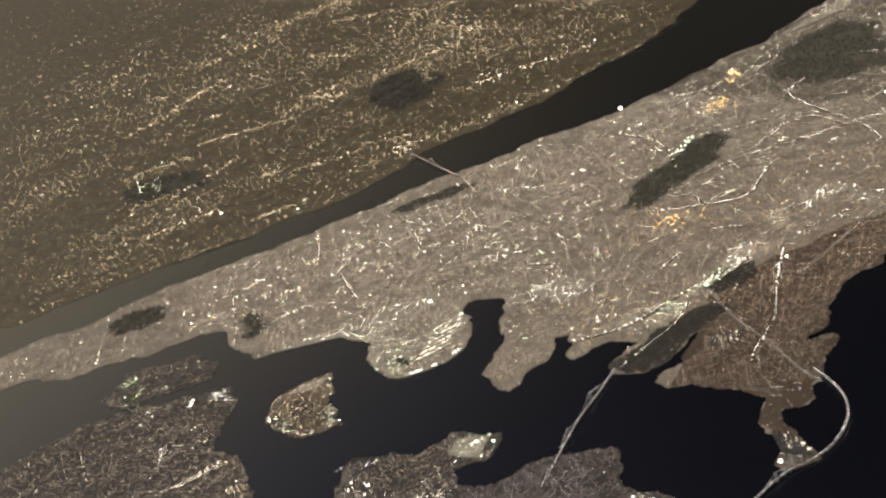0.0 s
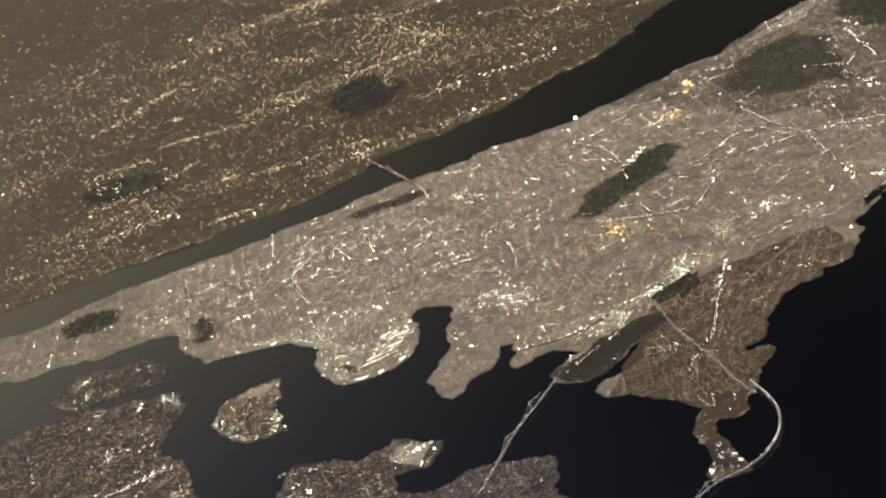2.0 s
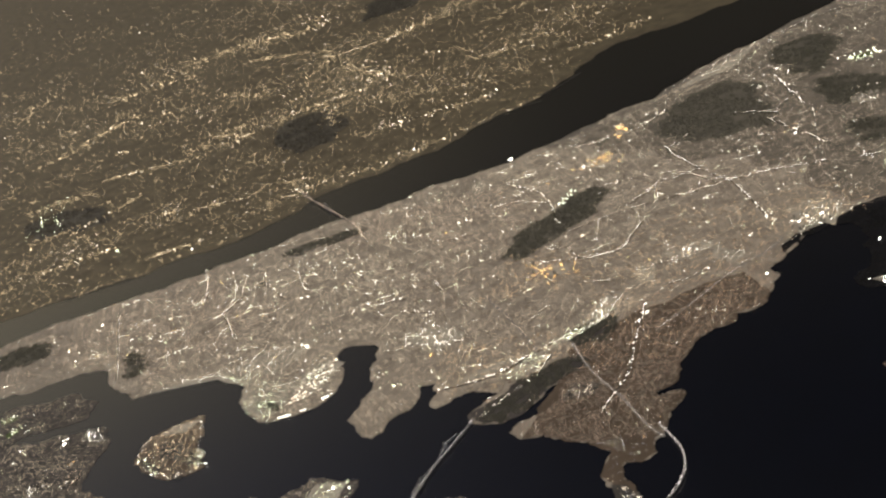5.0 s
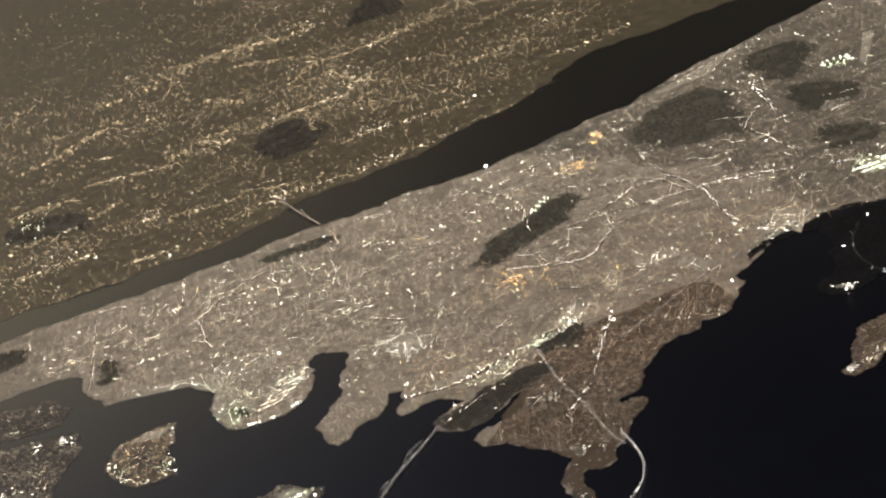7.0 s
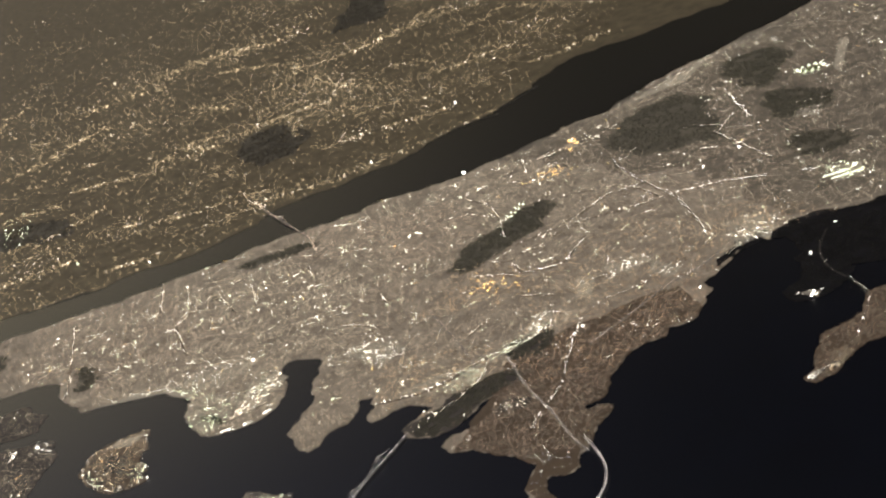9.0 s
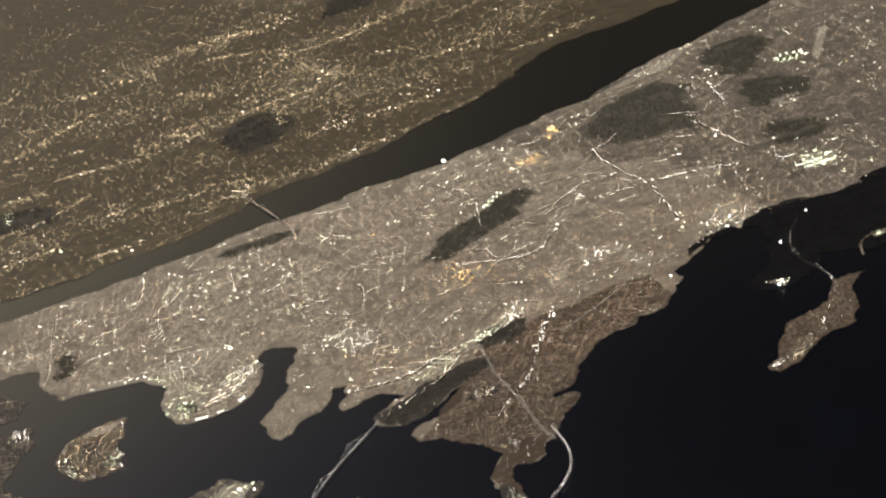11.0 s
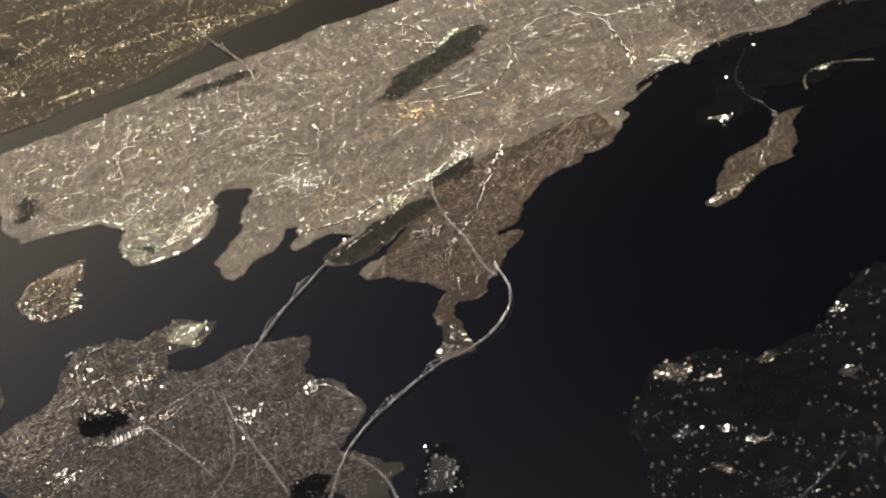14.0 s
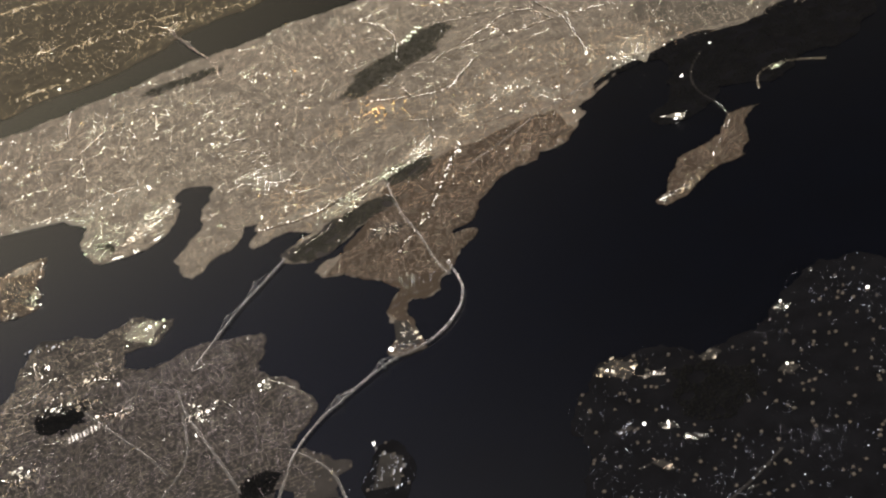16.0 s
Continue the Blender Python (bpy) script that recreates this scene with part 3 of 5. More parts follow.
DISTRICTS += [
    (-1010, 480, 55, 7, 2.6, 0.46, 1.0, ROSE_), (-880, 540, 70, 7, 2.6, 0.46, 1.0, ROSE_),
    (-830, 680, 66, 7.5, 2.8, 0.44, 0.9, PALE_), (-690, 330, 52, 8, 2.8, 0.40, 0.85, ROSE_),
    (-720, 200, 20, 7, 2.6, 0.38, 0.9, PALE_), (-600, 170, 64, 8, 2.8, 0.38, 0.8, PALE_),
    (-540, 90, 70, 7, 2.8, 0.34, 0.75, ROSE_), (-480, 30, 70, 6, 2.6, 0.32, 0.85, ROSE_),
    (-570, 390, 60, 8, 3.0, 0.38, 0.8, GOLD_), (-440, 200, 38, 7, 3.0, 0.36, 0.7, GOLD_),
    (-500, 290, 30, 8, 3.0, 0.36, 0.75, ROSE_), (-570, 560, 72, 8, 3.0, 0.38, 0.75, PALE_),
]
DISTRICTS += [
    (-440, 560, 66, 9, 3.0, 0.36, 0.7, GOLD_), (-360, 470, 58, 8, 3.0, 0.36, 0.65, GOLD_),
    (-290, 400, 32, 6.5, 2.5, 0.32, 0.9, GOLD_), (-230, 440, 32, 6.5, 2.5, 0.32, 0.9, GOLD_),
    (-240, 300, 32, 6.5, 2.5, 0.32, 0.95, GOLD_), (-190, 230, 32, 6.5, 2.5, 0.30, 0.9, ROSE_),
    (-210, 130, 50, 6.5, 2.6, 0.30, 0.9, ROSE_), (-130, 210, 20, 6.5, 3.0, 0.28, 0.6, PALE_),
    (-60, 70, 40, 9, 4.5, 0.28, 0.4, COOL_), (-520, 800, 64, 9, 3.2, 0.40, 0.7, ROSE_),
    (-400, 800, 50, 9, 3.2, 0.38, 0.75, ROSE_), (-640, 860, 70, 9, 3.2, 0.42, 0.6, PALE_),
]
DISTRICTS += [
    (-300, 690, 45, 8, 3.0, 0.36, 0.8, GOLD_), (-280, 860, 60, 9, 3.4, 0.38, 0.65, PALE_),
    (-900, 900, 62, 9, 3.0, 0.44, 0.6, PALE_), (-880, 1180, 66, 9, 3.2, 0.46, 0.7, PALE_),
    (-680, 1400, 60, 11, 4, 0.46, 0.6, PALE_), (-420, 1180, 66, 12, 4, 0.44, 0.5, PALE_),
    (-200, 1100, 50, 13, 4.5, 0.44, 0.5, PALE_), (-300, 1600, 60, 15, 5, 0.5, 0.4, PALE_),
    (200, 1400, 60, 16, 5, 0.5, 0.4, PALE_), (-1000, -420, 40, 9, 4, 0.38, 0.45, PALE_),
    (-880, -280, 30, 9, 4.0, 0.40, 0.45, PALE_), (-760, -450, 30, 9, 4, 0.40, 0.45, PALE_),
]
DISTRICTS += [
    (-430, -180, 70, 7, 3.0, 0.17, 0.55, SOFT_), (-340, -330, 50, 7, 3.0, 0.26, 0.9, SOFT_),
    (-420, -390, 50, 7, 3.0, 0.24, 0.9, SOFT_), (-220, -110, 72, 6, 2.6, 0.24, 0.8, SOFT_),
    (-70, -150, 60, 6, 2.8, 0.23, 0.75, SOFT_), (-150, -280, 66, 6, 3.0, 0.20, 0.65, SOFT_),
    (40, -230, 60, 7, 3.0, 0.22, 0.5, SOFT_), (60, 440, 66, 6, 2.8, 0.20, 0.7, GOLD_),
    (160, -140, 50, 10, 5.5, 0.24, 0.3, COOL_), (280, 60, 40, 11, 6.5, 0.24, 0.34, COOL_),
    (400, 0, 65, 10, 6, 0.24, 0.32, COOL_), (420, 220, 30, 12, 7, 0.25, 0.34, COOL_),
]
DISTRICTS += [
    (540, 100, 60, 10, 6, 0.24, 0.32, COOL_), (-700, -170, 55, 8, 3.4, 0.32, 0.6, GOLD_),
    (-1100, -230, 60, 9, 4, 0.34, 0.4, PALE_),
]
SEEDS = np.array([(d[0], d[1]) for d in DISTRICTS], float)
TINTS = [STREET_PALE, STREET_ROSE, STREET_GOLD, STREET_COOL, STREET_SOFT]
TINT_NAMES = ["pale", "rosy", "golden", "cool white", "soft white"]


def in_woods(p):
    got = np.zeros(len(p), bool)
    for poly in WOODS:
        got |= inside(p, poly)
    return got


def on_land(p, lands):
    got = np.zeros(len(p), bool)
    for poly in lands:
        got |= inside(p, poly)
    return got


NEAR = [MAINLAND, PRISON_ISLE, FIELD_ISLE, WEST_SHORE, SOUTH_SHORE, FORT_POINT, BOAT_ISLE, EAST_SHORE]
lamps = {k: [] for k in range(5)}
bright, houses, glow_at = [], [], []
for k, (cx, cy, turn, gap, step, size, share, tint) in enumerate(DISTRICTS):
    reach, gap, step, size = 330, gap * 0.88, step * 0.9, size * (1.6 if cx < -340 or cy > 600 else 1.3)
    a = math.radians(turn)
    c, s = math.cos(a), math.sin(a)
    lines = np.arange(-reach, reach, gap)
    lines = lines + rng.normal(0, 0.4, len(lines))
    u, v = np.meshgrid(np.arange(-reach, reach, step), lines)
    busy = np.meshgrid(np.arange(-reach, reach, step), rng.random(len(lines)) ** 6)[1]
    cross = np.arange(-reach, reach, gap * 3.1)
    u2, v2 = np.meshgrid(cross, np.arange(-reach, reach, step))
    busy2 = np.meshgrid(rng.random(len(cross)) ** 4, np.arange(-reach, reach, step))[0]
    busy = np.concatenate([busy.ravel(), busy2.ravel()])
    uu, vv = np.concatenate([u.ravel(), u2.ravel()]), np.concatenate([v.ravel(), v2.ravel()])
    uu, vv = uu + rng.normal(0, 0.9, len(uu)), vv + rng.normal(0, 0.35 if cx > -340 and cy < 620 else 0.8, len(vv))
    if tint == COOL_:
        uu, vv = uu + rng.normal(0, 12, len(uu)), vv + rng.normal(0, 12, len(vv))
    bend = 6 * np.sin(uu / 70 + k)
    vv = vv + bend
    p = np.stack([cx + uu * c - vv * s, cy + uu * s + vv * c], 1)
    near = ((p[:, None] + 12 * np.stack([patchy(p, 30, seed=1), patchy(p, 30, seed=2)], 1)[:, None] - SEEDS[None]) ** 2).sum(2).argmin(1) if len(p) < 60000 else None
    if near is None:
        w = p + 12 * np.stack([patchy(p, 30, seed=1), patchy(p, 30, seed=2)], 1)
        near = np.concatenate([((q[:, None] - SEEDS[None]) ** 2).sum(2).argmin(1) for q in np.array_split(w, 12)])
    p, busy = p[near == k], busy[near == k]
    clump = patchy(p, 7.0, a, 2.5, 40 + k % 5)
    thin = share * (0.15 + 1.7 * clump ** 1.5) * (0.35 + 1.3 * patchy(p, 22, seed=5)) * (0.5 + 1.0 * patchy(p, 70, seed=6)) * 1.35
    keep = (rng.random(len(p)) < thin) & on_land(p, NEAR) & on_land(p + rng.normal(0, 3.0, p.shape), NEAR)
    p, busy, clump = p[keep], busy[keep], clump[keep]
    keep = ~in_woods(p + rng.normal(0, 9.0, p.shape))
    p, busy, clump = p[keep], busy[keep], clump[keep]
    lamps[tint].append(np.c_[p, size * (0.7 + 0.5 * rng.random(len(p)) ** 2 + 0.25 * busy) * (0.6 + 0.8 * clump)])
    close = False
    if tint != COOL_:
        close = cx > -340 and cy < 620
        # extra dots round each street lamp, added as ground glow
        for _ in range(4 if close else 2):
            glow_at.append(np.c_[p + rng.normal(0, 0.9 if close else 1.3, p.shape), np.full(len(p), size)][rng.random(len(p)) < (0.9 if close else 0.7)])
    pick = rng.random(len(p)) < (0.7 if tint == COOL_ else (0.07 + 0.8 * busy) * (0.9 if close else 1.0)) * (0.1 + 2.2 * patchy(p, 24, seed=8) ** 2.5) * (0.12 + 1.7 * clump ** 2.5)
    bright.append(np.c_[p[pick] + rng.normal(0, 0.8, (pick.sum(), 2)), np.full(pick.sum(), max(size, 0.25)), np.full(pick.sum(), a)])
    # houses stand in rows between the streets
    hu, hv = np.meshgrid(np.arange(-reach, reach, 3.4 if gap < 7.2 else 4.6), lines + gap * 0.5)
    hu, hv = hu.ravel() + rng.normal(0, 0.3, hu.size), hv.ravel() + rng.normal(0, 0.2, hv.size)
    hv = hv + 6 * np.sin(hu / 70 + k)
    h = np.stack([cx + hu * c - hv * s, cy + hu * s + hv * c], 1)
    near = np.concatenate([((q[:, None] - SEEDS[None]) ** 2).sum(2).argmin(1) for q in np.array_split(h, 6)])
    h = h[near == k]
    if tint == COOL_:
        h = h[rng.random(len(h)) < 0.15] + rng.normal(0, 5, 2)
        h = h + rng.normal(0, 6, h.shape)
    h = h[(rng.random(len(h)) < 0.75) & on_land(h, NEAR)]
    h = h[~in_woods(h)]
    houses.append(np.c_[h, np.full(len(h), a), np.full(len(h), gap)])

for tint in range(5):
    p = np.concatenate(lamps[tint])
    scatter("street_lamps", p[:, :2], p[:, 2] * (0.9 + 0.5 * rng.random(len(p))), GROUND + 2.0, TINTS[tint], f"rows of small {TINT_NAMES[tint]} street lamps along dark streets", "street lamps", posts=True)
# oversized dim dots stand in for the glow of lamplit ground
p = np.concatenate(glow_at)
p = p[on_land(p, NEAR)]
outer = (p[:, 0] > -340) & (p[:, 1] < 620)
for keep, size, m, word in ((~outer, 0.75, GROUND_GLOW, "dense city blocks"), (outer & (p[:, 1] > 0), 0.46, DIM_GLOW, "a quiet dim peninsula"), (outer & (p[:, 1] <= 0), 0.46, DUSK_GLOW, "a dim residential shore")):
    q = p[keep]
    scatter("house_lamps", q[:, :2], size * (0.7 + 0.6 * rng.random(len(q))), GROUND + 0.9, m, f"oversized dim dots, stand-in street glow of {word}", "house lamps")
p = np.concatenate(bright)
p = np.concatenate([p, *(p[rng.random(len(p)) < 0.6] for _ in range(2))])
p[:, :2] += rng.normal(0, 1.0, (len(p), 2))
east = (p[:, 0] > 120) & (p[:, 1] < 400)
q = p[east]
q = np.concatenate([q, q[rng.random(len(q)) < 0.7] + rng.normal(0, 1, 4) * (7, 7, 0, 0)])
scatter("yard_lamps", q[:, :2] + rng.normal(0, 2.0, (len(q), 2)), q[:, 2] * (0.25 + 0.6 * rng.random(len(q)) ** 3), GROUND + 1.2, PORCH, "scattered cool white lamps of a dark wooded shore", "yard lamps", shape="knob", heading=q[:, 3])
p = p[~east]
half = rng.random(len(p))
for lo, hi, m, word in ((0, 0.66, WHITE, "white"), (0.66, 0.96, GREENISH, "greenish"), (0.96, 1, AMBER, "amber")):
    q = p[(half >= lo) & (half < hi)]
    scatter("yard_lamps", q[:, :2], q[:, 2] * (0.26 + 0.8 * rng.random(len(q)) ** 5), GROUND + 1.2, m, f"scattered brighter {word} yard lamps among the streets", "yard lamps", shape="knob", heading=q[:, 3])
h = np.concatenate(houses)
h = h[rng.random(len(h)) < min(1, 45000 / len(h))]
wide = np.stack([1.6 + 1.2 * rng.random(len(h)), h[:, 3] * (0.25 + 0.12 * rng.random(len(h)))], 1)
tall = 0.4 + 0.45 * rng.random(len(h)) + 1.5 * (rng.random(len(h)) < 0.06) * rng.random(len(h))
boxes("houses", h[:, :2], wide, h[:, 2], tall, GROUND - 0.05, ROOF, "closely packed low dark houses in rows", "houses")

# ---- the hazy land beyond the wide river ----
FAR_FIELD = [(-1150, 1700), (-1100, 2000), (-2600, 2600), (-7600, 2700), (-7600, -200), (-1800, -500), (-1560, -120), (-1360, 380), (-1280, 900)]


def suburb(step, seed, base, contrast):
    """Lamp places beyond the river: thick along ridges, round towns and along a loose net of roads."""
    g = fill(FAR_FIELD, step, 0.5)
    g = g[inside(g, FAR_BANK)]
    g = g[~in_woods(g)]
    crest = patchy(g, 34, 1.15, 5.0, 11)
    town = patchy(g, 170, 1.1, 1.6, 12)
    net = np.minimum(np.abs(patchy(g, 110, 0.4, 1.0, 13) - 0.5), np.abs(patchy(g, 150, 1.1, 2.0, 14) - 0.5))
    away = np.clip((-g[:, 0] - 1300) / 3000, 0, 2.2)
    # the woods on the cliffs are dark to the north
    cliff = np.clip((g[:, 1] - 950) / 300, 0, 1) * np.clip((g[:, 0] + 1650) / 250, 0, 1)
    blot = patchy(g, 60, 0.2, 1.4, 15)
    lot = np.clip(base + contrast * np.clip((0.75 * crest + 0.45 * blot) * town * 2.2 - 0.3, 0, 1) ** 1.2 + 0.7 * contrast * (net < 0.02) * town, 0, 1)
    lot *= np.exp(-2.6 * away ** 1.3) * (1 - cliff)
    keep = rng.random(len(g)) < lot
    return g[keep], away[keep]


# dense oversized lamps also stand in for the hazy glow of the far bank
g, far = suburb(5.5, 1, 0.20, 0.95)
scatter("street_lamps", g, (0.4 + 1.5 * rng.random(len(g)) ** 2.5) * (1 + 0.7 * far), GROUND + 2.0, FAR_LAMP_GLOW, "oversized golden lamps of distant suburbs beyond the river, doubling as haze glow", "street lamps", posts=True)
g, far = suburb(13.0, 2, 0.01, 0.5)
scatter("yard_lamps", g, (0.5 + 0.9 * rng.random(len(g)) ** 3) * (1 + 0.6 * far), GROUND + 1.4, DISTANT, "brighter pale lamps scattered through distant suburbs", "yard lamps", shape="knob")


def ridge(line, wide, gap, size, m, label):
    """A distant road with lamps and dots of stand-in hazy glow gathered loosely along it."""
    path = smooth(line)
    way = tagged(part("road", strip(path, 3.0, GROUND - 0.1, GROUND + 0.12), ASPHALT), label, "road", kind="structure")
    p, head = along(path, gap)
    u = np.repeat(p, 6, 0)
    u = u + rng.normal(0, 1, u.shape) * 2.2 * wide * rng.random((len(u), 1)) ** 1.4
    u = u[inside(u, FAR_BANK) & (rng.random(len(u)) < 0.15 + 1.5 * patchy(u, 26, seed=33) ** 1.5)]
    # soft dots added as patches of hazy glow along the road
    scatter("house_lamps", u, size * (0.6 + 1.7 * rng.random(len(u)) ** 2), GROUND + 1.0, FAR_LAMP_GLOW, "", "", way)
    p = p + rng.normal(0, 0.6 * wide, p.shape)
    keep = (rng.random(len(p)) < 1.3 * patchy(p, 22, seed=31) ** 1.5) & inside(p, FAR_BANK)
    p, head = p[keep], head[keep]
    scatter("street_lamps", p, size * (0.45 + 0.9 * rng.random(len(p)) ** 2), GROUND + 1.2, m, "", "", way, "knob", heading=head)


PALE_ROAD, GOLD_ROAD = "distant road with loose pale lamps in haze", "distant road with loose golden lamps in haze"
for line, wide, gap, size, m in [
        ([(-2264, 414), (-2193, 495), (-2055, 590)], 9, 3.5, 1.0, FAR_PALE), ([(-2169, 701), (-2019, 720)], 16, 5, 1.1, FAR_PALE),
        ([(-2027, 811), (-2002, 883), (-1991, 947), (-1925, 1030)], 9, 4, 1.05, FAR_PALE), ([(-1589, 768), (-1573, 822), (-1528, 888), (-1456, 967), (-1392, 1034)], 16, 3.5, 0.9, FAR_PALE),
        ([(-1454, 414), (-1481, 501), (-1400, 611), (-1346, 694), (-1308, 819), (-1268, 955), (-1228, 1003)], 12, 4.5, 0.8, FAR_PALE), ([(-2128, 595), (-2179, 724), (-2103, 785)], 30, 5, 1.2, FAR_GOLD),
        ([(-2355, 1242), (-2298, 1326), (-2253, 1440), (-2311, 1690)], 18, 5, 1.2, FAR_PALE), ([(-2793, 1180), (-2574, 1238)], 14, 6, 1.3, FAR_GOLD),
        ([(-2293, 1083), (-2370, 1221), (-2511, 1282)], 25, 6, 1.3, FAR_GOLD), ([(-2266, 1183), (-2048, 1114), (-1947, 1119)], 28, 4, 1.2, FAR_PALE),
        ([(-3139, 1133), (-3045, 1325), (-2900, 1396)], 60, 4, 1.7, FAR_GOLD), ([(-2978, 1071), (-3040, 956), (-3098, 820)], 60, 5, 1.7, FAR_GOLD)]:
    ridge(line, wide, gap, size, m, GOLD_ROAD if m is FAR_GOLD else PALE_ROAD)
for line, wide, gap, size, m in [
        ([(-1608, 517), (-1491, 580)], 10, 4, 0.9, FAR_PALE), ([(-1694, 388), (-1622, 436), (-1593, 486)], 9, 4, 0.95, FAR_PALE), ([(-1544, 190), (-1483, 292)], 9, 4, 0.9, FAR_PALE),
        ([(-1556, 11), (-1520, 69), (-1462, 141)], 8, 3.5, 0.9, FAR_PALE), ([(-1792, 45), (-1770, 102), (-1719, 189)], 12, 4, 0.95, FAR_PALE), ([(-1720, 1218), (-1670, 1302), (-1619, 1412)], 14, 5, 1.0, FAR_PALE),
        ([(-1434, 1283), (-1393, 1328), (-1382, 1421), (-1350, 1477)], 20, 4.5, 1.0, FAR_PALE), ([(-2709, 414), (-2695, 478), (-2763, 670), (-2771, 768)], 30, 5, 1.4, FAR_GOLD), ([(-3434, 654), (-3602, 846)], 50, 8, 1.7, FAR_GOLD),
        ([(-1776, 342), (-1735, 365)], 16, 2.5, 1.0, FAR_PALE), ([(-1970, 212), (-1968, 299), (-1988, 399)], 16, 5, 1.0, FAR_PALE), ([(-2301, 225), (-2242, 325), (-2202, 356)], 24, 4, 1.1, FAR_GOLD)]:
    ridge(line, wide, gap, size, m, GOLD_ROAD if m is FAR_GOLD else PALE_ROAD)
for line, wide, gap, size, m in [
        ([(-1976, 920), (-1772, 823)], 12, 5, 1.0, FAR_GOLD), ([(-2862, 1395), (-2836, 1514)], 40, 5, 1.5, FAR_GOLD), ([(-1987, 1675), (-1778, 1681)], 16, 7, 1.1, FAR_GOLD),
        ([(-1990, 1467), (-1960, 1631)], 16, 7, 1.1, FAR_GOLD), ([(-1969, 1250), (-1810, 1290)], 16, 7, 1.1, FAR_PALE), ([(-2556, 928), (-2319, 946)], 24, 6, 1.3, FAR_GOLD),
        ([(-1701, 945), (-1674, 1030)], 10, 5, 1.0, FAR_GOLD), ([(-2465, 554), (-2420, 568)], 16, 4, 1.2, FAR_PALE), ([(-2016, 117), (-2015, 202), (-1885, 205)], 24, 4, 1.0, FAR_GOLD),
        ([(-1269, 970), (-1250, 1047), (-1262, 1150)], 7, 5, 0.9, FAR_GOLD)]:
    ridge(line, wide, gap, size, m, GOLD_ROAD if m is FAR_GOLD else PALE_ROAD)

# ---- roads with their own strings of lamps ----
def road(line, width, step, size, m, label):
    """A road with its own string of lamps; those of a short string stand singly."""
    path = smooth(line)
    broad = m is DECKGLOW or m is ROSE
    strip_ob = tagged(part("road", strip(path, width * (0.8 if broad else 1.0), GROUND - 0.1, GROUND + 0.12), CONCRETE if broad else ASPHALT), label, "road", kind="structure")
    step = step if m is DECKGLOW else step * 1.7
    p, _ = along(path, step, width * 0.3)
    q, _ = along(path, step, -width * 0.3)
    p = np.concatenate([p, q + 0.3]) if broad else p
    p = p + rng.normal(0, 0.25 * step, p.shape)
    r = (size * 0.8 if m is DECKGLOW else size * 0.95) * (0.5 + 0.8 * rng.random(len(p)) ** 2)
    if len(p) <= 70:
        single_lamps("street_lamp", p, r, m, strip_ob)
    else:
        scatter("street_lamps", p, r, GROUND + 1.0, m, "", "", strip_ob)


road([(-368, 271), (-267, 217), (-185, 190), (-106, 153), (-71, 145), (-93, 143), (-61, 143), (-27, 127), (-3, 101), (6, 76), (5, 46), (4, 26)][:5], 4.0, 1.6, 0.30, DECKGLOW, "broad expressway lit by pale lamps")
road([(49, -186), (77, -218), (122, -261)], 4.0, 1.6, 0.28, DECKGLOW, "dim expressway among small houses")
road([(-361, 230), (-336, 176), (-338, 118), (-333, 77)], 4.0, 2.0, 0.46, STRING_P, "expressway running to the suspension bridge")
road([(-216, -174), (-167, -192), (-116, -203), (-47, -217), (27, -234)], 3.6, 1.8, 0.24, DECKGLOW, "dim curving expressway among houses")
road([(-261, 332), (-263, 418), (-272, 497), (-258, 553), (-264, 603)], 3.6, 1.8, 0.32, DECKGLOW, "straight grey parkway through houses")
road([(-327, 381), (-291, 329), (-253, 281), (-209, 225), (-200, 190), (-181, 147)], 2.4, 3.4, 0.62, STRING_W, "shopping street with bright white lamps")
road([(-609, 319), (-495, 277), (-392, 232)], 4.0, 1.6, 0.40, ROSE, "sunken expressway with rosy lamps")
road([(-721, 843), (-657, 806), (-535, 760), (-486, 748), (-410, 702), (-338, 655)], 3.0, 2.4, 0.60, STRING_W, "avenue with a bright string of lamps")
road([(-495, 746), (-435, 799), (-366, 841)], 2.6, 2.4, 0.56, STRING_W, "straight avenue with evenly spaced white lamps")
road([(-616, 425), (-510, 476), (-493, 509), (-512, 542), (-531, 586)], 2.4, 2.4, 0.52, STRING_W, "avenue with a string of pale lamps")
road([(-1339, 27), (-1202, -40), (-1089, -95), (-1050, -120)], 2.6, 1.8, 0.50, STRING_P, "straight lit avenue leading to the shore")
road([(-1135, 438), (-1048, 397)], 3.0, 2.0, 0.50, ROSE, "bridge approach road with rosy lamps")
road([(-926, 647), (-853, 641), (-793, 623), (-684, 544)], 2.6, 1.8, 0.52, STRING_P, "winding lit shopping street")
road([(-1076, 103), (-1110, 174)], 3.0, 2.2, 0.62, STRING_P, "wide boulevard with pale lamps")
road([(-1310, 203), (-1179, 132)], 3.0, 2.0, 0.48, STRING_P, "lit avenue on the hill")
road([(-1070, 105), (-945, 60)], 3.0, 2.4, 0.55, STRING_P, "lit avenue in dense blocks")
road([(-713, 1145), (-646, 1097), (-575, 1045)], 3.0, 4.0, 0.80, STRING_W, "hillside avenue with white lamps")
road([(-932, 1077), (-927, 1205), (-895, 1344), (-866, 1491), (-770, 1555), (-703, 1591)], 3.0, 5.0, 0.75, STRING_P, "riverside road with pale lamps")
road([(-598, 977), (-406, 899)], 2.6, 3.0, 0.55, STRING_P, "avenue with a string of pale lamps")
road([(-688, 710), (-620, 767), (-499, 735)], 2.6, 3.0, 0.52, STRING_P, "avenue with a string of pale lamps")
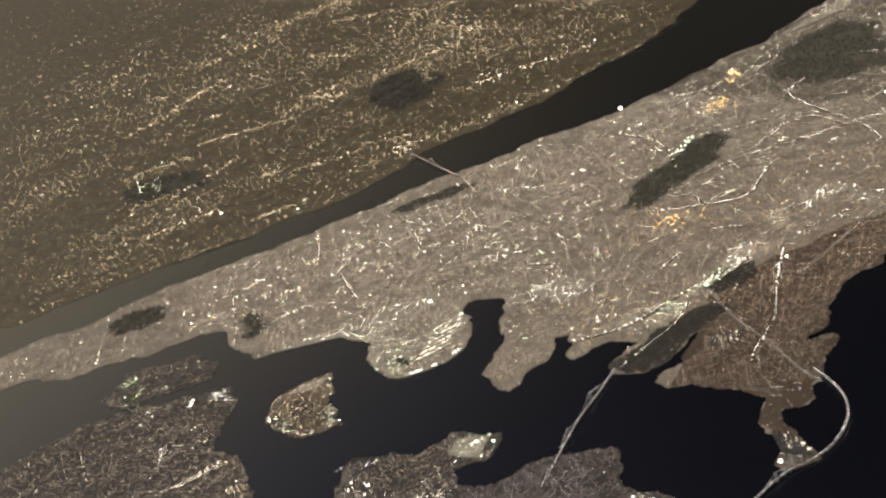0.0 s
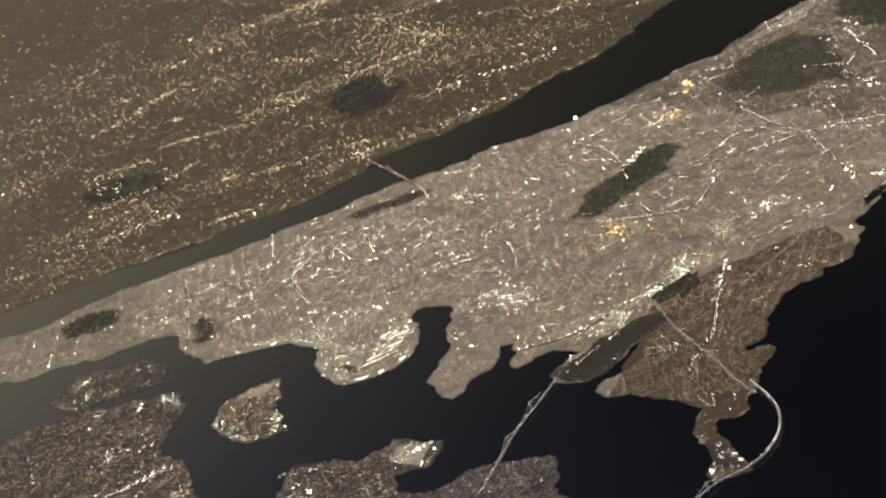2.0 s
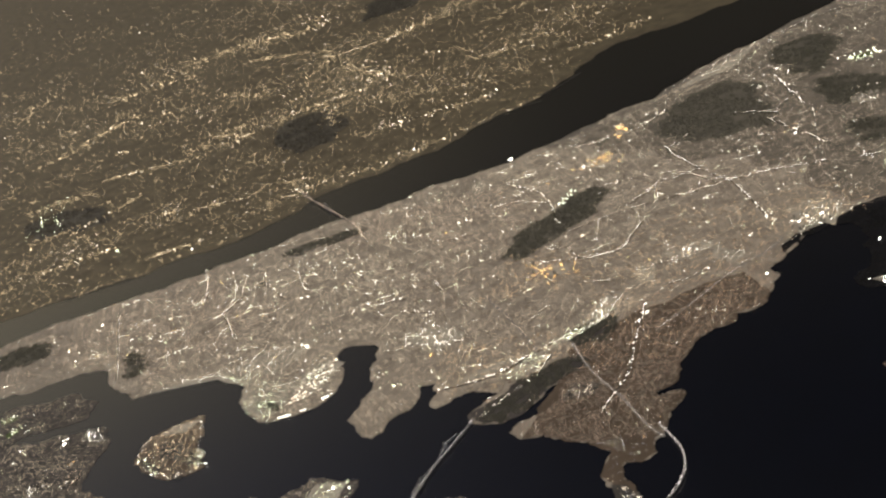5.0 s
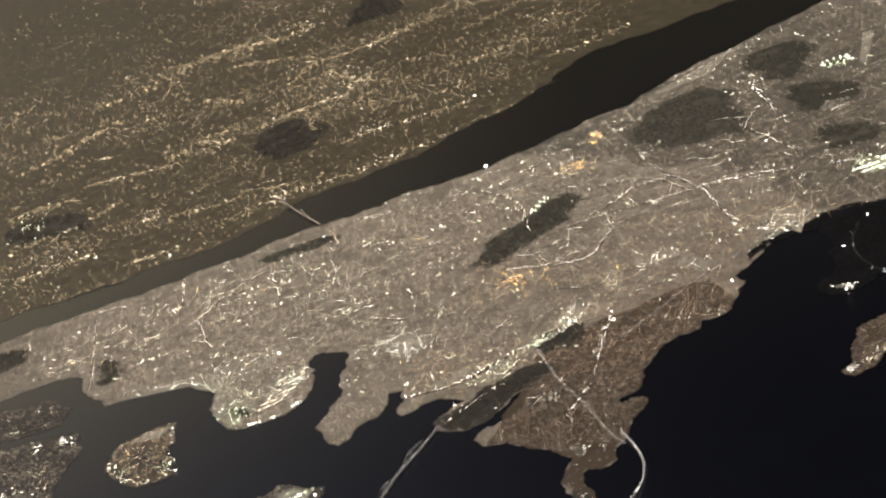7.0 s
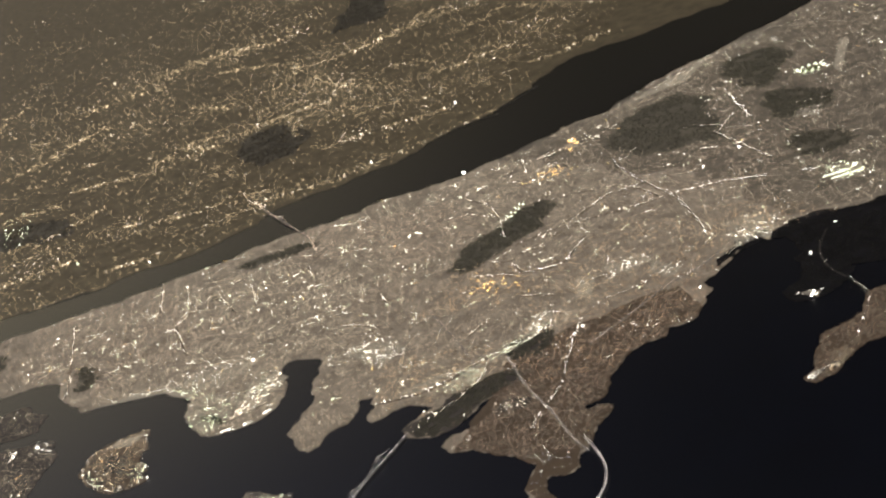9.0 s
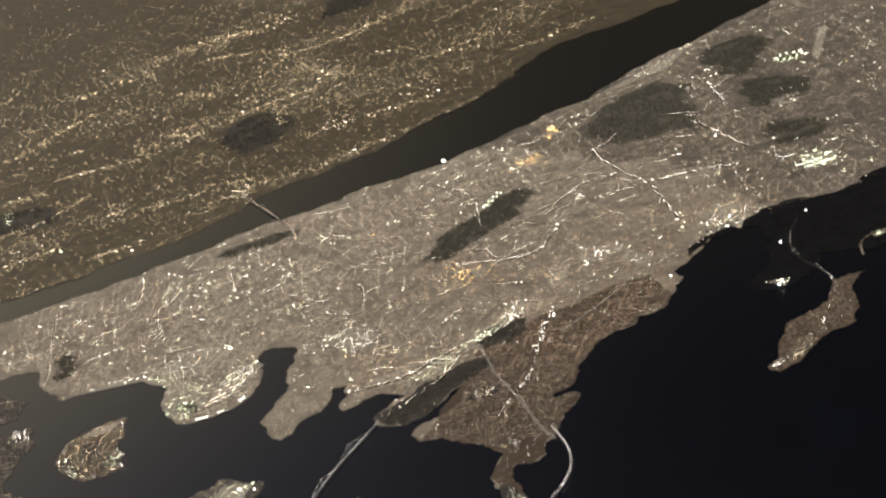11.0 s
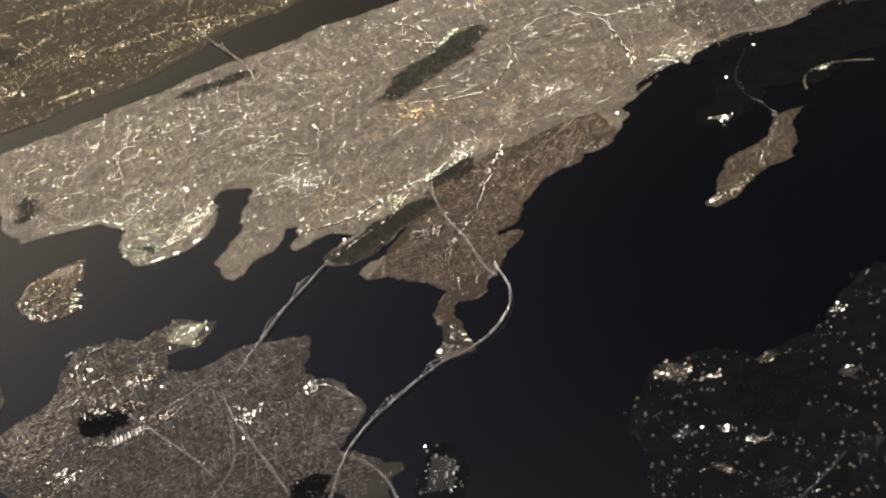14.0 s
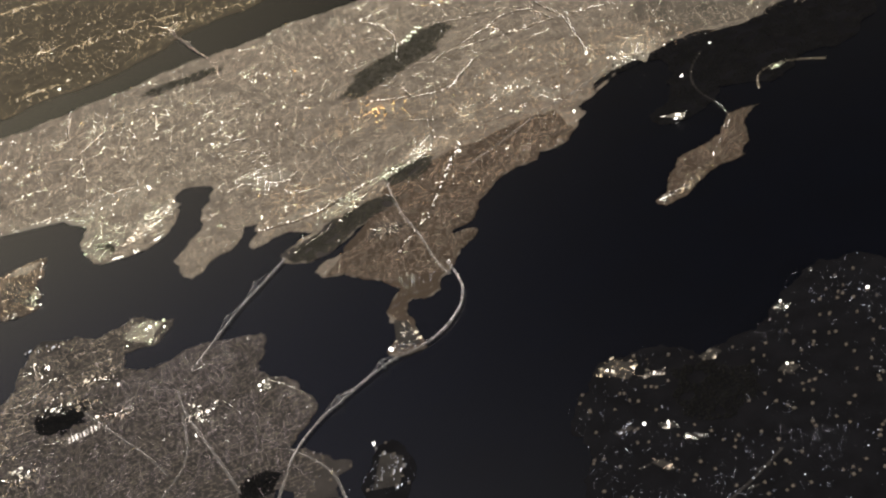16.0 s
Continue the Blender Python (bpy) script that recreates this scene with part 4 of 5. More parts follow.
road([(-638, 531), (-613, 598), (-557, 661), (-499, 735)], 2.6, 3.0, 0.52, STRING_P, "avenue beside the dark park")
road([(-445, 101), (-395, 154), (-388, 210), (-383, 258), (-354, 308), (-371, 367)], 4.0, 3.2, 0.66, STRING_W, "expressway beside bright greenish yards")
road([(-35, 589), (19, 564), (51, 509), (72, 460), (78, 421), (80, 389), (79, 364)], 1.2, 2.8, 0.34, STRING_W, "main street of the narrow island")
road([(-359, -258), (-286, -262), (-210, -261), (-144, -259), (-80, -265)], 2.4, 2.2, 0.24, DECKGLOW, "dim avenue between houses")
road([(-335, -395), (-286, -324), (-243, -268), (-237, -219)], 3.0, 3.0, 0.34, STRING_P, "parkway past a dark marsh")
road([(18, -163), (57, -158), (101, -160), (146, -178)], 3.0, 1.6, 0.24, DECKGLOW, "curving waterside parkway")
road([(-52, -289), (-80, -235), (-167, -195)], 3.0, 2.2, 0.24, DECKGLOW, "dim parkway between houses")
road([(478, 11), (479, 49), (476, 85)], 2.4, 3.0, 0.28, COOL, "dim road with cool lamps")
road([(-1011, -419), (-909, -446)], 2.6, 3.0, 0.50, STRING_P, "dim lit avenue near the river")
road([(-290, 690), (-226, 706), (-190, 745), (-150, 790)], 2.0, 5.0, 0.22, STRING_P, "dim road through the dark park")
road([(-150, 700), (-121, 640), (-70, 600), (-35, 588)], 2.0, 5.0, 0.22, STRING_P, "dim road to the narrow island")
road([(-757, -409), (-726, -361), (-727, -311)], 6.0, 2.4, 0.60, STRING_P, "runway edged with pale lamps")

road([(-935, 799), (-898, 817), (-880, 852), (-880, 883)], 2.4, 2.6, 0.5, STRING_P, "short lit street with pale lamps")
road([(-920, 727), (-909, 761), (-900, 775)], 2.4, 2.6, 0.5, STRING_P, "short lit street with pale lamps")
road([(-835, 723), (-807, 754), (-787, 778), (-770, 805)], 2.4, 2.6, 0.5, AMBER, "short street lit by amber lamps")
road([(-749, 665), (-717, 683), (-694, 703), (-692, 714)], 2.4, 2.6, 0.5, STRING_P, "short lit street with pale lamps")
road([(-885, 895), (-846, 917), (-846, 956), (-848, 989)], 2.4, 2.6, 0.5, STRING_P, "short lit street with pale lamps")
road([(-610, 661), (-608, 693), (-618, 723), (-590, 750), (-576, 785)], 2.4, 2.6, 0.52, STRING_W, "short street with bright white lamps")
road([(-531, 687), (-517, 707)], 2.4, 2.6, 0.52, STRING_W, "short street with bright white lamps")
road([(-708, 845), (-707, 880), (-715, 903)], 2.4, 2.6, 0.5, STRING_P, "short lit street with pale lamps")
road([(-590, 983), (-608, 1020), (-617, 1054)], 2.4, 2.6, 0.5, STRING_P, "short lit street with pale lamps")
road([(-687, 988), (-652, 1001), (-605, 1001)], 2.4, 2.6, 0.5, STRING_P, "short lit street with pale lamps")
road([(-546, 1007), (-518, 1033)], 2.4, 2.6, 0.5, STRING_P, "short lit street with pale lamps")
road([(-459, 1051), (-453, 1082)], 2.4, 2.6, 0.52, STRING_W, "short street with bright white lamps")
road([(-525, 1106), (-477, 1138)], 2.4, 2.6, 0.5, STRING_P, "short lit street with pale lamps")
road([(-590, 834), (-580, 845)], 2.4, 2.6, 0.5, STRING_P, "short lit street with pale lamps")
road([(-602, 906), (-592, 917)], 2.4, 2.6, 0.5, STRING_P, "short lit street with pale lamps")
road([(-573, 910), (-536, 919)], 2.4, 2.6, 0.5, STRING_P, "short lit street with pale lamps")
road([(-319, 866), (-297, 879), (-284, 889)], 2.4, 2.6, 0.52, STRING_W, "short street with bright white lamps")
road([(-631, 469), (-602, 480), (-595, 492)], 2.4, 2.6, 0.5, STRING_P, "short lit street with pale lamps")
road([(-601, 510), (-592, 534)], 2.4, 2.6, 0.5, STRING_P, "short lit street with pale lamps")
road([(-611, 557), (-606, 579), (-578, 575)], 2.4, 2.6, 0.5, STRING_P, "short lit street with pale lamps")
road([(-616, 614), (-605, 637), (-610, 661)], 2.4, 2.6, 0.5, STRING_P, "short lit street with pale lamps")
road([(-590, 379), (-564, 392)], 2.4, 2.6, 0.52, STRING_W, "short street with bright white lamps")
road([(-415, 457), (-392, 493), (-378, 515), (-367, 527)], 2.4, 2.6, 0.52, STRING_W, "short street with bright white lamps")
road([(-337, 437), (-314, 472), (-308, 496)], 2.4, 2.6, 0.52, STRING_W, "short street with bright white lamps")
road([(-588, 480), (-546, 461)], 2.4, 2.6, 0.5, STRING_P, "short lit street with pale lamps")
road([(-477, 403), (-428, 422)], 2.4, 2.6, 0.5, STRING_P, "short lit street with pale lamps")
road([(-396, 380), (-359, 384)], 2.4, 2.6, 0.52, STRING_W, "short street with bright white lamps")
road([(-466, 286), (-476, 334)], 2.4, 2.6, 0.5, STRING_P, "short lit street with pale lamps")
road([(-876, 565), (-850, 598), (-779, 604)], 2.4, 2.6, 0.5, STRING_P, "short lit street with pale lamps")
road([(-1173, 361), (-1152, 387)], 2.4, 2.6, 0.5, STRING_P, "short lit street with pale lamps")
road([(-1124, 256), (-1112, 292)], 2.4, 2.6, 0.5, STRING_P, "short lit street with pale lamps")
road([(-888, 406), (-871, 431), (-836, 455)], 2.4, 2.6, 0.5, STRING_P, "short lit street with pale lamps")
road([(-771, 250), (-746, 267)], 2.4, 2.6, 0.52, STRING_W, "short street with bright white lamps")
road([(-656, 220), (-650, 248)], 2.4, 2.6, 0.52, STRING_W, "short street with bright white lamps")
road([(-716, 234), (-648, 253)], 2.4, 2.6, 0.5, STRING_P, "short lit street with pale lamps")
road([(-1010, 352), (-954, 325)], 2.4, 2.6, 0.5, STRING_P, "short lit street with pale lamps")
road([(-1091, 212), (-1000, 188)], 2.4, 2.6, 0.5, STRING_P, "short lit street with pale lamps")
road([(-1059, 372), (-1055, 389)], 2.4, 2.6, 0.5, STRING_P, "short lit street with pale lamps")
road([(-883, 328), (-879, 362)], 2.4, 2.6, 0.5, STRING_P, "short lit street with pale lamps")
road([(-745, 325), (-704, 308)], 2.4, 2.6, 0.5, STRING_P, "short lit street with pale lamps")
road([(-1066, 262), (-984, 223)], 2.4, 2.6, 0.5, STRING_P, "short lit street with pale lamps")
road([(-601, 273), (-577, 293)], 2.4, 2.6, 0.52, STRING_W, "short street with bright white lamps")
road([(-573, 186), (-529, 207)], 2.4, 2.6, 0.52, STRING_W, "short street with bright white lamps")
road([(-356, 320), (-358, 355)], 2.4, 2.6, 0.52, STRING_W, "short street with bright white lamps")
road([(-854, 457), (-823, 471)], 2.4, 2.6, 0.52, STRING_W, "short street with bright white lamps")
road([(-420, -274), (-420, -257), (-417, -237)], 1.6, 1.8, 0.32, STRING_W, "short street with bright white lamps")
road([(-375, -274), (-376, -258)], 1.6, 1.8, 0.32, STRING_W, "short street with bright white lamps")
road([(-362, -301), (-358, -287), (-348, -271)], 1.6, 1.8, 0.32, STRING_W, "short street with bright white lamps")
road([(-357, -327), (-362, -313)], 1.6, 1.8, 0.32, STRING_W, "short street with bright white lamps")
road([(-369, -227), (-339, -214), (-337, -198)], 1.6, 1.8, 0.32, STRING_W, "short street with bright white lamps")
road([(-462, -259), (-442, -247)], 1.6, 1.8, 0.32, STRING_W, "short street with bright white lamps")
road([(-444, -288), (-436, -275)], 1.6, 1.8, 0.31, STRING_P, "short lit street with pale lamps")
road([(-496, -226), (-489, -202)], 1.6, 1.8, 0.31, STRING_P, "short lit street with pale lamps")
road([(-278, -261), (-258, -248), (-249, -231)], 1.6, 1.8, 0.32, STRING_W, "short street with bright white lamps")
road([(-363, -247), (-364, -238)], 1.6, 1.8, 0.31, STRING_P, "short lit street with pale lamps")
road([(-391, -124), (-387, -114)], 1.6, 1.8, 0.32, STRING_W, "short street with bright white lamps")
road([(-349, -135), (-353, -120)], 1.6, 1.8, 0.31, STRING_P, "short lit street with pale lamps")
road([(-244, -223), (-246, -210)], 1.6, 1.8, 0.31, STRING_P, "short lit street with pale lamps")
road([(-113, -103), (-86, -96), (-58, -95), (-35, -95)], 1.6, 1.8, 0.31, STRING_P, "short lit street with pale lamps")
road([(390, 52), (400, 63)], 1.6, 1.8, 0.22, STRING_W, "short street with bright white lamps")
road([(355, 55), (370, 63)], 1.6, 1.8, 0.21, STRING_P, "short lit street with pale lamps")
road([(380, 0), (384, 11)], 1.6, 1.8, 0.21, STRING_P, "short lit street with pale lamps")
road([(386, 17), (408, 17)], 1.6, 1.8, 0.21, STRING_P, "short lit street with pale lamps")
road([(484, 30), (488, 38)], 1.6, 1.8, 0.22, STRING_W, "short street with bright white lamps")
road([(475, 51), (480, 63)], 1.6, 1.8, 0.21, STRING_P, "short lit street with pale lamps")

# ---- bridges ----
def suspension_bridge(label, line, first, second, deck_z, tower_h, width, lamp, lamp_step=1.3, lamp_size=0.26):
    """A lit suspension bridge: first and second are the feet of its towers, line its deck from end to end."""
    home = base_at("suspension_bridge", *first)
    tagged(home, label, "bridge")
    part("deck", strip(smooth(line), width, deck_z - 0.5, deck_z), CONCRETE, home)
    ux, uy = second[0] - first[0], second[1] - first[1]
    span = math.hypot(ux, uy)
    ux, uy = ux / span, uy / span
    nx, ny = -uy * width / 2, ux * width / 2
    turn = math.atan2(uy, ux)
    for tx, ty in (first, second):
        bm = bmesh.new()
        for k in (-1, 1):
            block(bm, tx + nx * k * 1.1, ty + ny * k * 1.1, 1.0, 0.7, -0.4, tower_h, turn, 0.7)
        for z in (deck_z - 1.0, deck_z + (tower_h - deck_z) * 0.55, tower_h - 0.5):
            block(bm, tx, ty, 0.6, width * 1.1, z, z + 0.45, turn)
        block(bm, tx, ty, 2.6, width * 1.5, -0.6, 0.3, turn, 0.9)
        tower = part("tower", bm, STEEL, home)
        part("beacon", block(bmesh.new(), tx, ty, 0.5, 0.5, tower_h - 0.1, tower_h + 0.4, turn, 0.6), WHITE, tower, "white light on the tower top")
    side = span * 0.42

    def cable_z(d):
        if d < 0:
            return deck_z + 0.4 + (tower_h - deck_z - 0.4) * max(0.0, 1 + d / side) ** 1.3
        if d > span:
            return deck_z + 0.4 + (tower_h - deck_z - 0.4) * max(0.0, 1 - (d - span) / side) ** 1.3
        return deck_z + 0.5 + (tower_h - deck_z - 0.5) * (2 * d / span - 1) ** 2

    for k in (-1, 1):
        bm = bmesh.new()
        stops = np.linspace(-side, span + side, 45)
        pts = [(first[0] + ux * d + nx * k, first[1] + uy * d + ny * k, cable_z(d)) for d in stops]
        for a, b in zip(pts, pts[1:]):
            rod(bm, a, b, 0.10)
        cable = part("cable", bm, STEEL, home)
        bm = bmesh.new()
        for x, y, z in pts[1:-1]:
            rod(bm, (x, y, deck_z), (x, y, z), 0.03, 3)
        tagged(part("hangers", bm, STEEL, cable), kind="stuff")
        d = np.arange(-side, span + side, 1.4)
        p = np.array([(first[0] + ux * e + nx * k, first[1] + uy * e + ny * k) for e in d])
        scatter("cable_lamps", p, 0.20, np.array([cable_z(e) + 0.15 for e in d]), lamp, "", "", cable)
    p, _ = along(smooth(line), lamp_step, width * 0.35)
    q, _ = along(smooth(line), lamp_step, -width * 0.35)
    p = np.concatenate([p, q])
    scatter("deck_lamps", p, lamp_size * (0.8 + 0.4 * rng.random(len(p))), deck_z + 0.8, lamp, "pale lamps along both parapets", "", home)
    # piers of the approach spans
    p, head = along(smooth(line), 7.0)
    for (x, y), h in zip(p, head):
        d = (x - first[0]) * ux + (y - first[1]) * uy
        if -4 < d < span + 4:
            continue
        part("pier", block(bmesh.new(), x, y, 0.6, width * 0.8, -0.6, deck_z - 0.5, h), CONCRETE, home)
    return home


suspension_bridge("long suspension bridge with lit cables over dark water", [(-333, 68), (-322, 42), (-311, 14), (-296, -26), (-279, -59), (-257, -98), (-232, -144)], (-313, 8), (-281, -57), 3.0, 10.5, 1.7, DECKGLOW)
suspension_bridge("suspension bridge with pale lit cables beside a bright floodlight", [(17, 25), (5, -1), (4, -34), (8, -75), (11, -111), (24, -151), (49, -186)], (4, -18), (8, -84), 3.0, 10.5, 1.7, DECKGLOW)
suspension_bridge("distant suspension bridge over the wide river", [(-1423, 501), (-1241, 460), (-1123, 432)], (-1386, 493), (-1284, 470), 4.0, 15.0, 1.6, ROSE, 2.4, 0.4)

# the curved viaduct that leads from the point to the bridge
curve = smooth([(-93, 160), (-62, 148), (-29, 132), (-2, 107), (13, 79), (20, 52), (17, 25)])
via = base_at("viaduct", 0, 95)
tagged(via, "curved lit viaduct standing in dark water", "viaduct")
part("deck", strip(curve, 1.5, 2.2, 2.8), CONCRETE, via)
p, head = along(curve, 6.0)
for (x, y), a in zip(p, head):
    part("pier", block(bmesh.new(), x, y, 0.6, 1.3, -0.6, 2.2, a), CONCRETE, via)
p = np.concatenate([along(curve, 2.2, 0.7)[0], along(curve, 2.2, -0.7)[0]])
single_lamps("deck_lamp", p, 0.30 * (0.8 + 0.4 * rng.random(len(p))), DECKGLOW, via, None, 2.75)


# ---- floodlights on masts ----
def floodlight(material, label):
    """One mast with a ring of lit lamp boxes; the size is set by the copies."""
    ob = new("floodlight")
    tagged(ob, label, "floodlight", "floodlights")
    bm = bmesh.new()
    block(bm, 0, 0, 0.16, 0.16, 0, 2.0, 0, 0.6)
    part("mast", bm, STEEL, ob)
    bm = bmesh.new()
    bmesh.ops.create_cone(bm, cap_ends=True, segments=10, radius1=0.34, radius2=0.42, depth=0.36, matrix=Matrix.Translation((0, 0, 1.12)))
    part("lamp_head", bm, material, ob, "lit lamp head")
    return ob


def place(kind, x, y, size):
    return copy_thing(kind, Matrix.Translation((x * S, y * S, (GROUND - 0.02) * S)) @ Matrix.Scale(0.12 + size * 0.25, 4))


white_mast = floodlight(FLOOD_W, "tall mast with a glaring white floodlight")
green_mast = floodlight(FLOOD_G, "tall mast with a greenish white floodlight")
amber_mast = floodlight(FLOOD_A, "mast with an amber floodlight")
white_mast.matrix_basis = Matrix.Translation((-1012.8 * S, 728.3 * S, GROUND * S)) @ Matrix.Scale(3.3, 4)
green_mast.matrix_basis = Matrix.Translation((-1674.6 * S, 183.2 * S, GROUND * S)) @ Matrix.Scale(1.9, 4)
amber_mast.matrix_basis = Matrix.Translation((-886 * S, 896 * S, GROUND * S)) @ Matrix.Scale(1.9, 4)
for x, y, size in [(-10, 5, 2.1), (-492, 920, 1.6), (-303, 361, 1.5), (-1455, 249, 1.7), (-1424, 1040, 1.7), (-1340, 736, 1.6), (-148, 718, 1.0), (-121, 627, 1.1),
                   (-47, 537, 1.3), (-44, 528, 1.0), (-211, 501, 1.2), (-331, 647, 1.2), (-783, 97, 1.5), (-116, -115, 1.0), (-118, -108, 0.8), (105, -110, 0.9),
                   (298, 111, 0.8), (250, 92, 0.8), (256, 94, 0.6), (272, 108, 0.7), (408, 180, 0.9), (338, 259, 0.9), (405, 312, 1.0), (362, 60, 0.9), (342, 48, 0.8),
                   (-386, -119, 1.5), (-366, -108, 1.1), (-309, -209, 0.9), (-273, -257, 0.9), (-109, -209, 0.7), (-632, -172, 0.8), (-754, -112, 0.6)]:
    place(white_mast, x, y, size)


# ---- lit yards, works, estates and fields ----
def spread(quad, n):
    """Random places in a four-cornered plot."""
    a, c, d, e = (np.array(q, float) for q in quad)
    u, v = rng.random((n, 1)), rng.random((n, 1))
    return (a * (1 - u) + c * u) * (1 - v) + (e * (1 - u) + d * u) * v


PLOTS = []


def compound(name, quad, count, size, lamp, sheds, label):
    """A plot with its lamps and, where it has any, sheds with lit fronts."""
    mid_x, mid_y = sum(q[0] for q in quad) / 4, sum(q[1] for q in quad) / 4
    size = (size * 1.8 if size < 0.35 else size * 0.95) * (1.3 if lamp is AMBER else 0.75 if mid_x > 200 else 1.0)
    home = base_at(name, mid_x, mid_y)
    PLOTS.append(home)
    step_up = 0.10 + 0.012 * (len(PLOTS) % 11)
    tagged(home, label, name.replace("_", " "))
    bm = bmesh.new()
    k = 0.4 if name == "suburb_centre" else 0.85
    rim = [bm.verts.new(((mid_x + (x - mid_x) * k) * S, (mid_y + (y - mid_y) * k) * S, (GROUND + step_up) * S)) for x, y in quad]
    bm.faces.new(rim)
    made = bmesh.ops.extrude_face_region(bm, geom=list(bm.faces))
    for v in made["geom"]:
        if isinstance(v, bmesh.types.BMVert):
            v.co.z += 0.06 * S
    bmesh.ops.recalc_face_normals(bm, faces=bm.faces)
    # plot tone follows how brightly its district is lit
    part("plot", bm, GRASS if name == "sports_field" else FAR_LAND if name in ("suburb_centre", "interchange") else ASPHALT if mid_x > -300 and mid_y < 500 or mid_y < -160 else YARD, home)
    p = spread(quad, count)
    p = p + (p - (mid_x, mid_y)) * rng.normal(0, 0.35, (count, 1))
    p = p[on_land(p, LANDS + WOODS)]
    (ax, ay), (bx, by) = quad[0], quad[1]
    turn = math.atan2(by - ay, bx - ax)
    single_lamps("lamp", p, size * (0.4 + 0.8 * rng.random(len(p)) ** 2), lamp, home, turn)
    if sheds:
        for x, y in spread(quad, sheds):
            long, wide, tall = size * (6 + 8 * rng.random()), size * (3 + 2 * rng.random()), 0.8 + 0.8 * rng.random()
            if "tower" in name or name == "housing_estate":
                long, wide, tall = 2.6, 2.2, 5 + 4 * rng.random()
            a = turn + rng.normal(0, 0.06)
            bm = block(bmesh.new(), x, y, long, wide, GROUND, GROUND + tall, a)
            block(bm, x, y, long * 0.3, wide * 0.4, GROUND + tall, GROUND + tall + 0.25, a)
            shed = part("shed", bm, SHED, home)
            # glowing strip added beside each shed to give short dashes of light
            k = wide / 2 + size * 0.3
            front = block(bmesh.new(), x + math.sin(a) * k, y - math.cos(a) * k, long * 0.9, size * 0.55, GROUND + 0.5, GROUND + 0.5 + size * 0.6, a)
            part("lit_front", front, lamp, shed, "added glowing strip along the shed")
    return home


compound("housing_estate", [(-609, 417), (-549, 445), (-513, 415), (-573, 388)], 45, 0.62, AMBER, 4, "brick housing estate lit by amber lamps")
compound("lit_yard", [(-857, 769), (-811, 801), (-772, 769), (-817, 738)], 36, 0.66, AMBER, 3, "depot yard lit by amber lamps")
compound("lit_yard", [(-907, 902), (-893, 919), (-850, 884), (-864, 867)], 16, 0.8, AMBER, 1, "small depot lit by amber lamps")
compound("lit_yard", [(-293, 888), (-241, 916), (-208, 877), (-239, 829)], 80, 0.75, GREENISH, 6, "large floodlit yard by the highway")
compound("shopping_centre", [(-336, 669), (-311, 718), (-252, 730), (-201, 645)], 120, 0.52, GOLD, 14, "shopping centre and car parks in golden light")
compound("tower_estate", [(-298, 650), (-255, 715), (-220, 685), (-245, 612)], 60, 0.58, WHITE, 10, "estate of tower blocks among white lamps")
compound("rail_yard", [(-372, 223), (-354, 324), (-371, 367), (-390, 264)], 90, 0.46, GREENISH, 16, "rail yard with rows of greenish lamps")
compound("rail_yard", [(-363, 305), (-373, 375), (-413, 396), (-391, 336)], 40, 0.5, WHITE, 8, "rail yard end with white lamps")
compound("car_park", [(-434, 469), (-411, 494), (-359, 438), (-378, 416)], 130, 0.4, GOLD, 2, "wide car park in golden light")
compound("hospital", [(-420, 509), (-386, 573), (-343, 557), (-374, 486)], 60, 0.46, WHITE, 9, "hospital campus with white lamps")
compound("factory_yard", [(-387, 157), (-390, 232), (-356, 229), (-353, 170)], 80, 0.44, GREENISH, 12, "industrial works with greenish yellow lamps")
compound("factory_yard", [(-648, 165), (-623, 234), (-532, 231), (-538, 171)], 110, 0.42, WHITE, 16, "industrial blocks with lit loading yards")
compound("factory_yard", [(-443, 120), (-425, 188), (-416, 223), (-395, 154)], 60, 0.42, GOLD, 6, "waterside works with golden lamps")
compound("market", [(-750, -57), (-791, 1), (-679, 28), (-642, -44)], 110, 0.46, GREENISH, 16, "wholesale market sheds lit greenish white")
compound("market", [(-710, 16), (-711, 100), (-668, 98), (-643, 26)], 90, 0.42, WHITE, 10, "long market sheds with lit loading bays")
compound("factory_yard", [(-865, -10), (-862, 63), (-782, 145), (-748, 18)], 110, 0.46, WHITE, 12, "warehouses with white yard lamps")
compound("factory_yard", [(-963, -127), (-910, -41), (-845, 5), (-843, -18)], 70, 0.5, WHITE, 8, "waterside works with white lamps")
compound("shopping_centre", [(-257, 143), (-275, 188), (-232, 209), (-220, 179)], 80, 0.4, PALE, 6, "shopping centre with pale car park lamps")
compound("campus", [(239, 82), (236, 111), (273, 119), (282, 92)], 90, 0.28, GOLD, 8, "waterside campus in yellow light")
compound("campus", [(285, 97), (291, 112), (299, 121), (304, 112)], 30, 0.26, PALE, 2, "lit lawn and buildings of the campus")
compound("interchange", [(-1449, 476), (-1522, 542), (-1454, 541), (-1397, 494)], 40, 0.8, PALE, 3, "bright toll plaza at the bridge head")
compound("suburb_centre", [(-2093, 149), (-2338, 259), (-2249, 309), (-2002, 200)], 70, 1.0, GREENISH, 4, "distant town centre with greenish lamps")
compound("suburb_centre", [(-1758, 336), (-1825, 383), (-1767, 395), (-1689, 351)], 26, 1.0, PALE, 2, "distant town centre with pale lamps")
compound("suburb_centre", [(-2832, 942), (-3212, 1147), (-3055, 1152), (-2697, 951)], 70, 1.3, GOLD, 2, "distant town centre in golden light")
compound("suburb_centre", [(-2085, 1106), (-2192, 1199), (-2006, 1166), (-1909, 1079)], 34, 1.2, PALE, 2, "distant town centre with pale lamps")
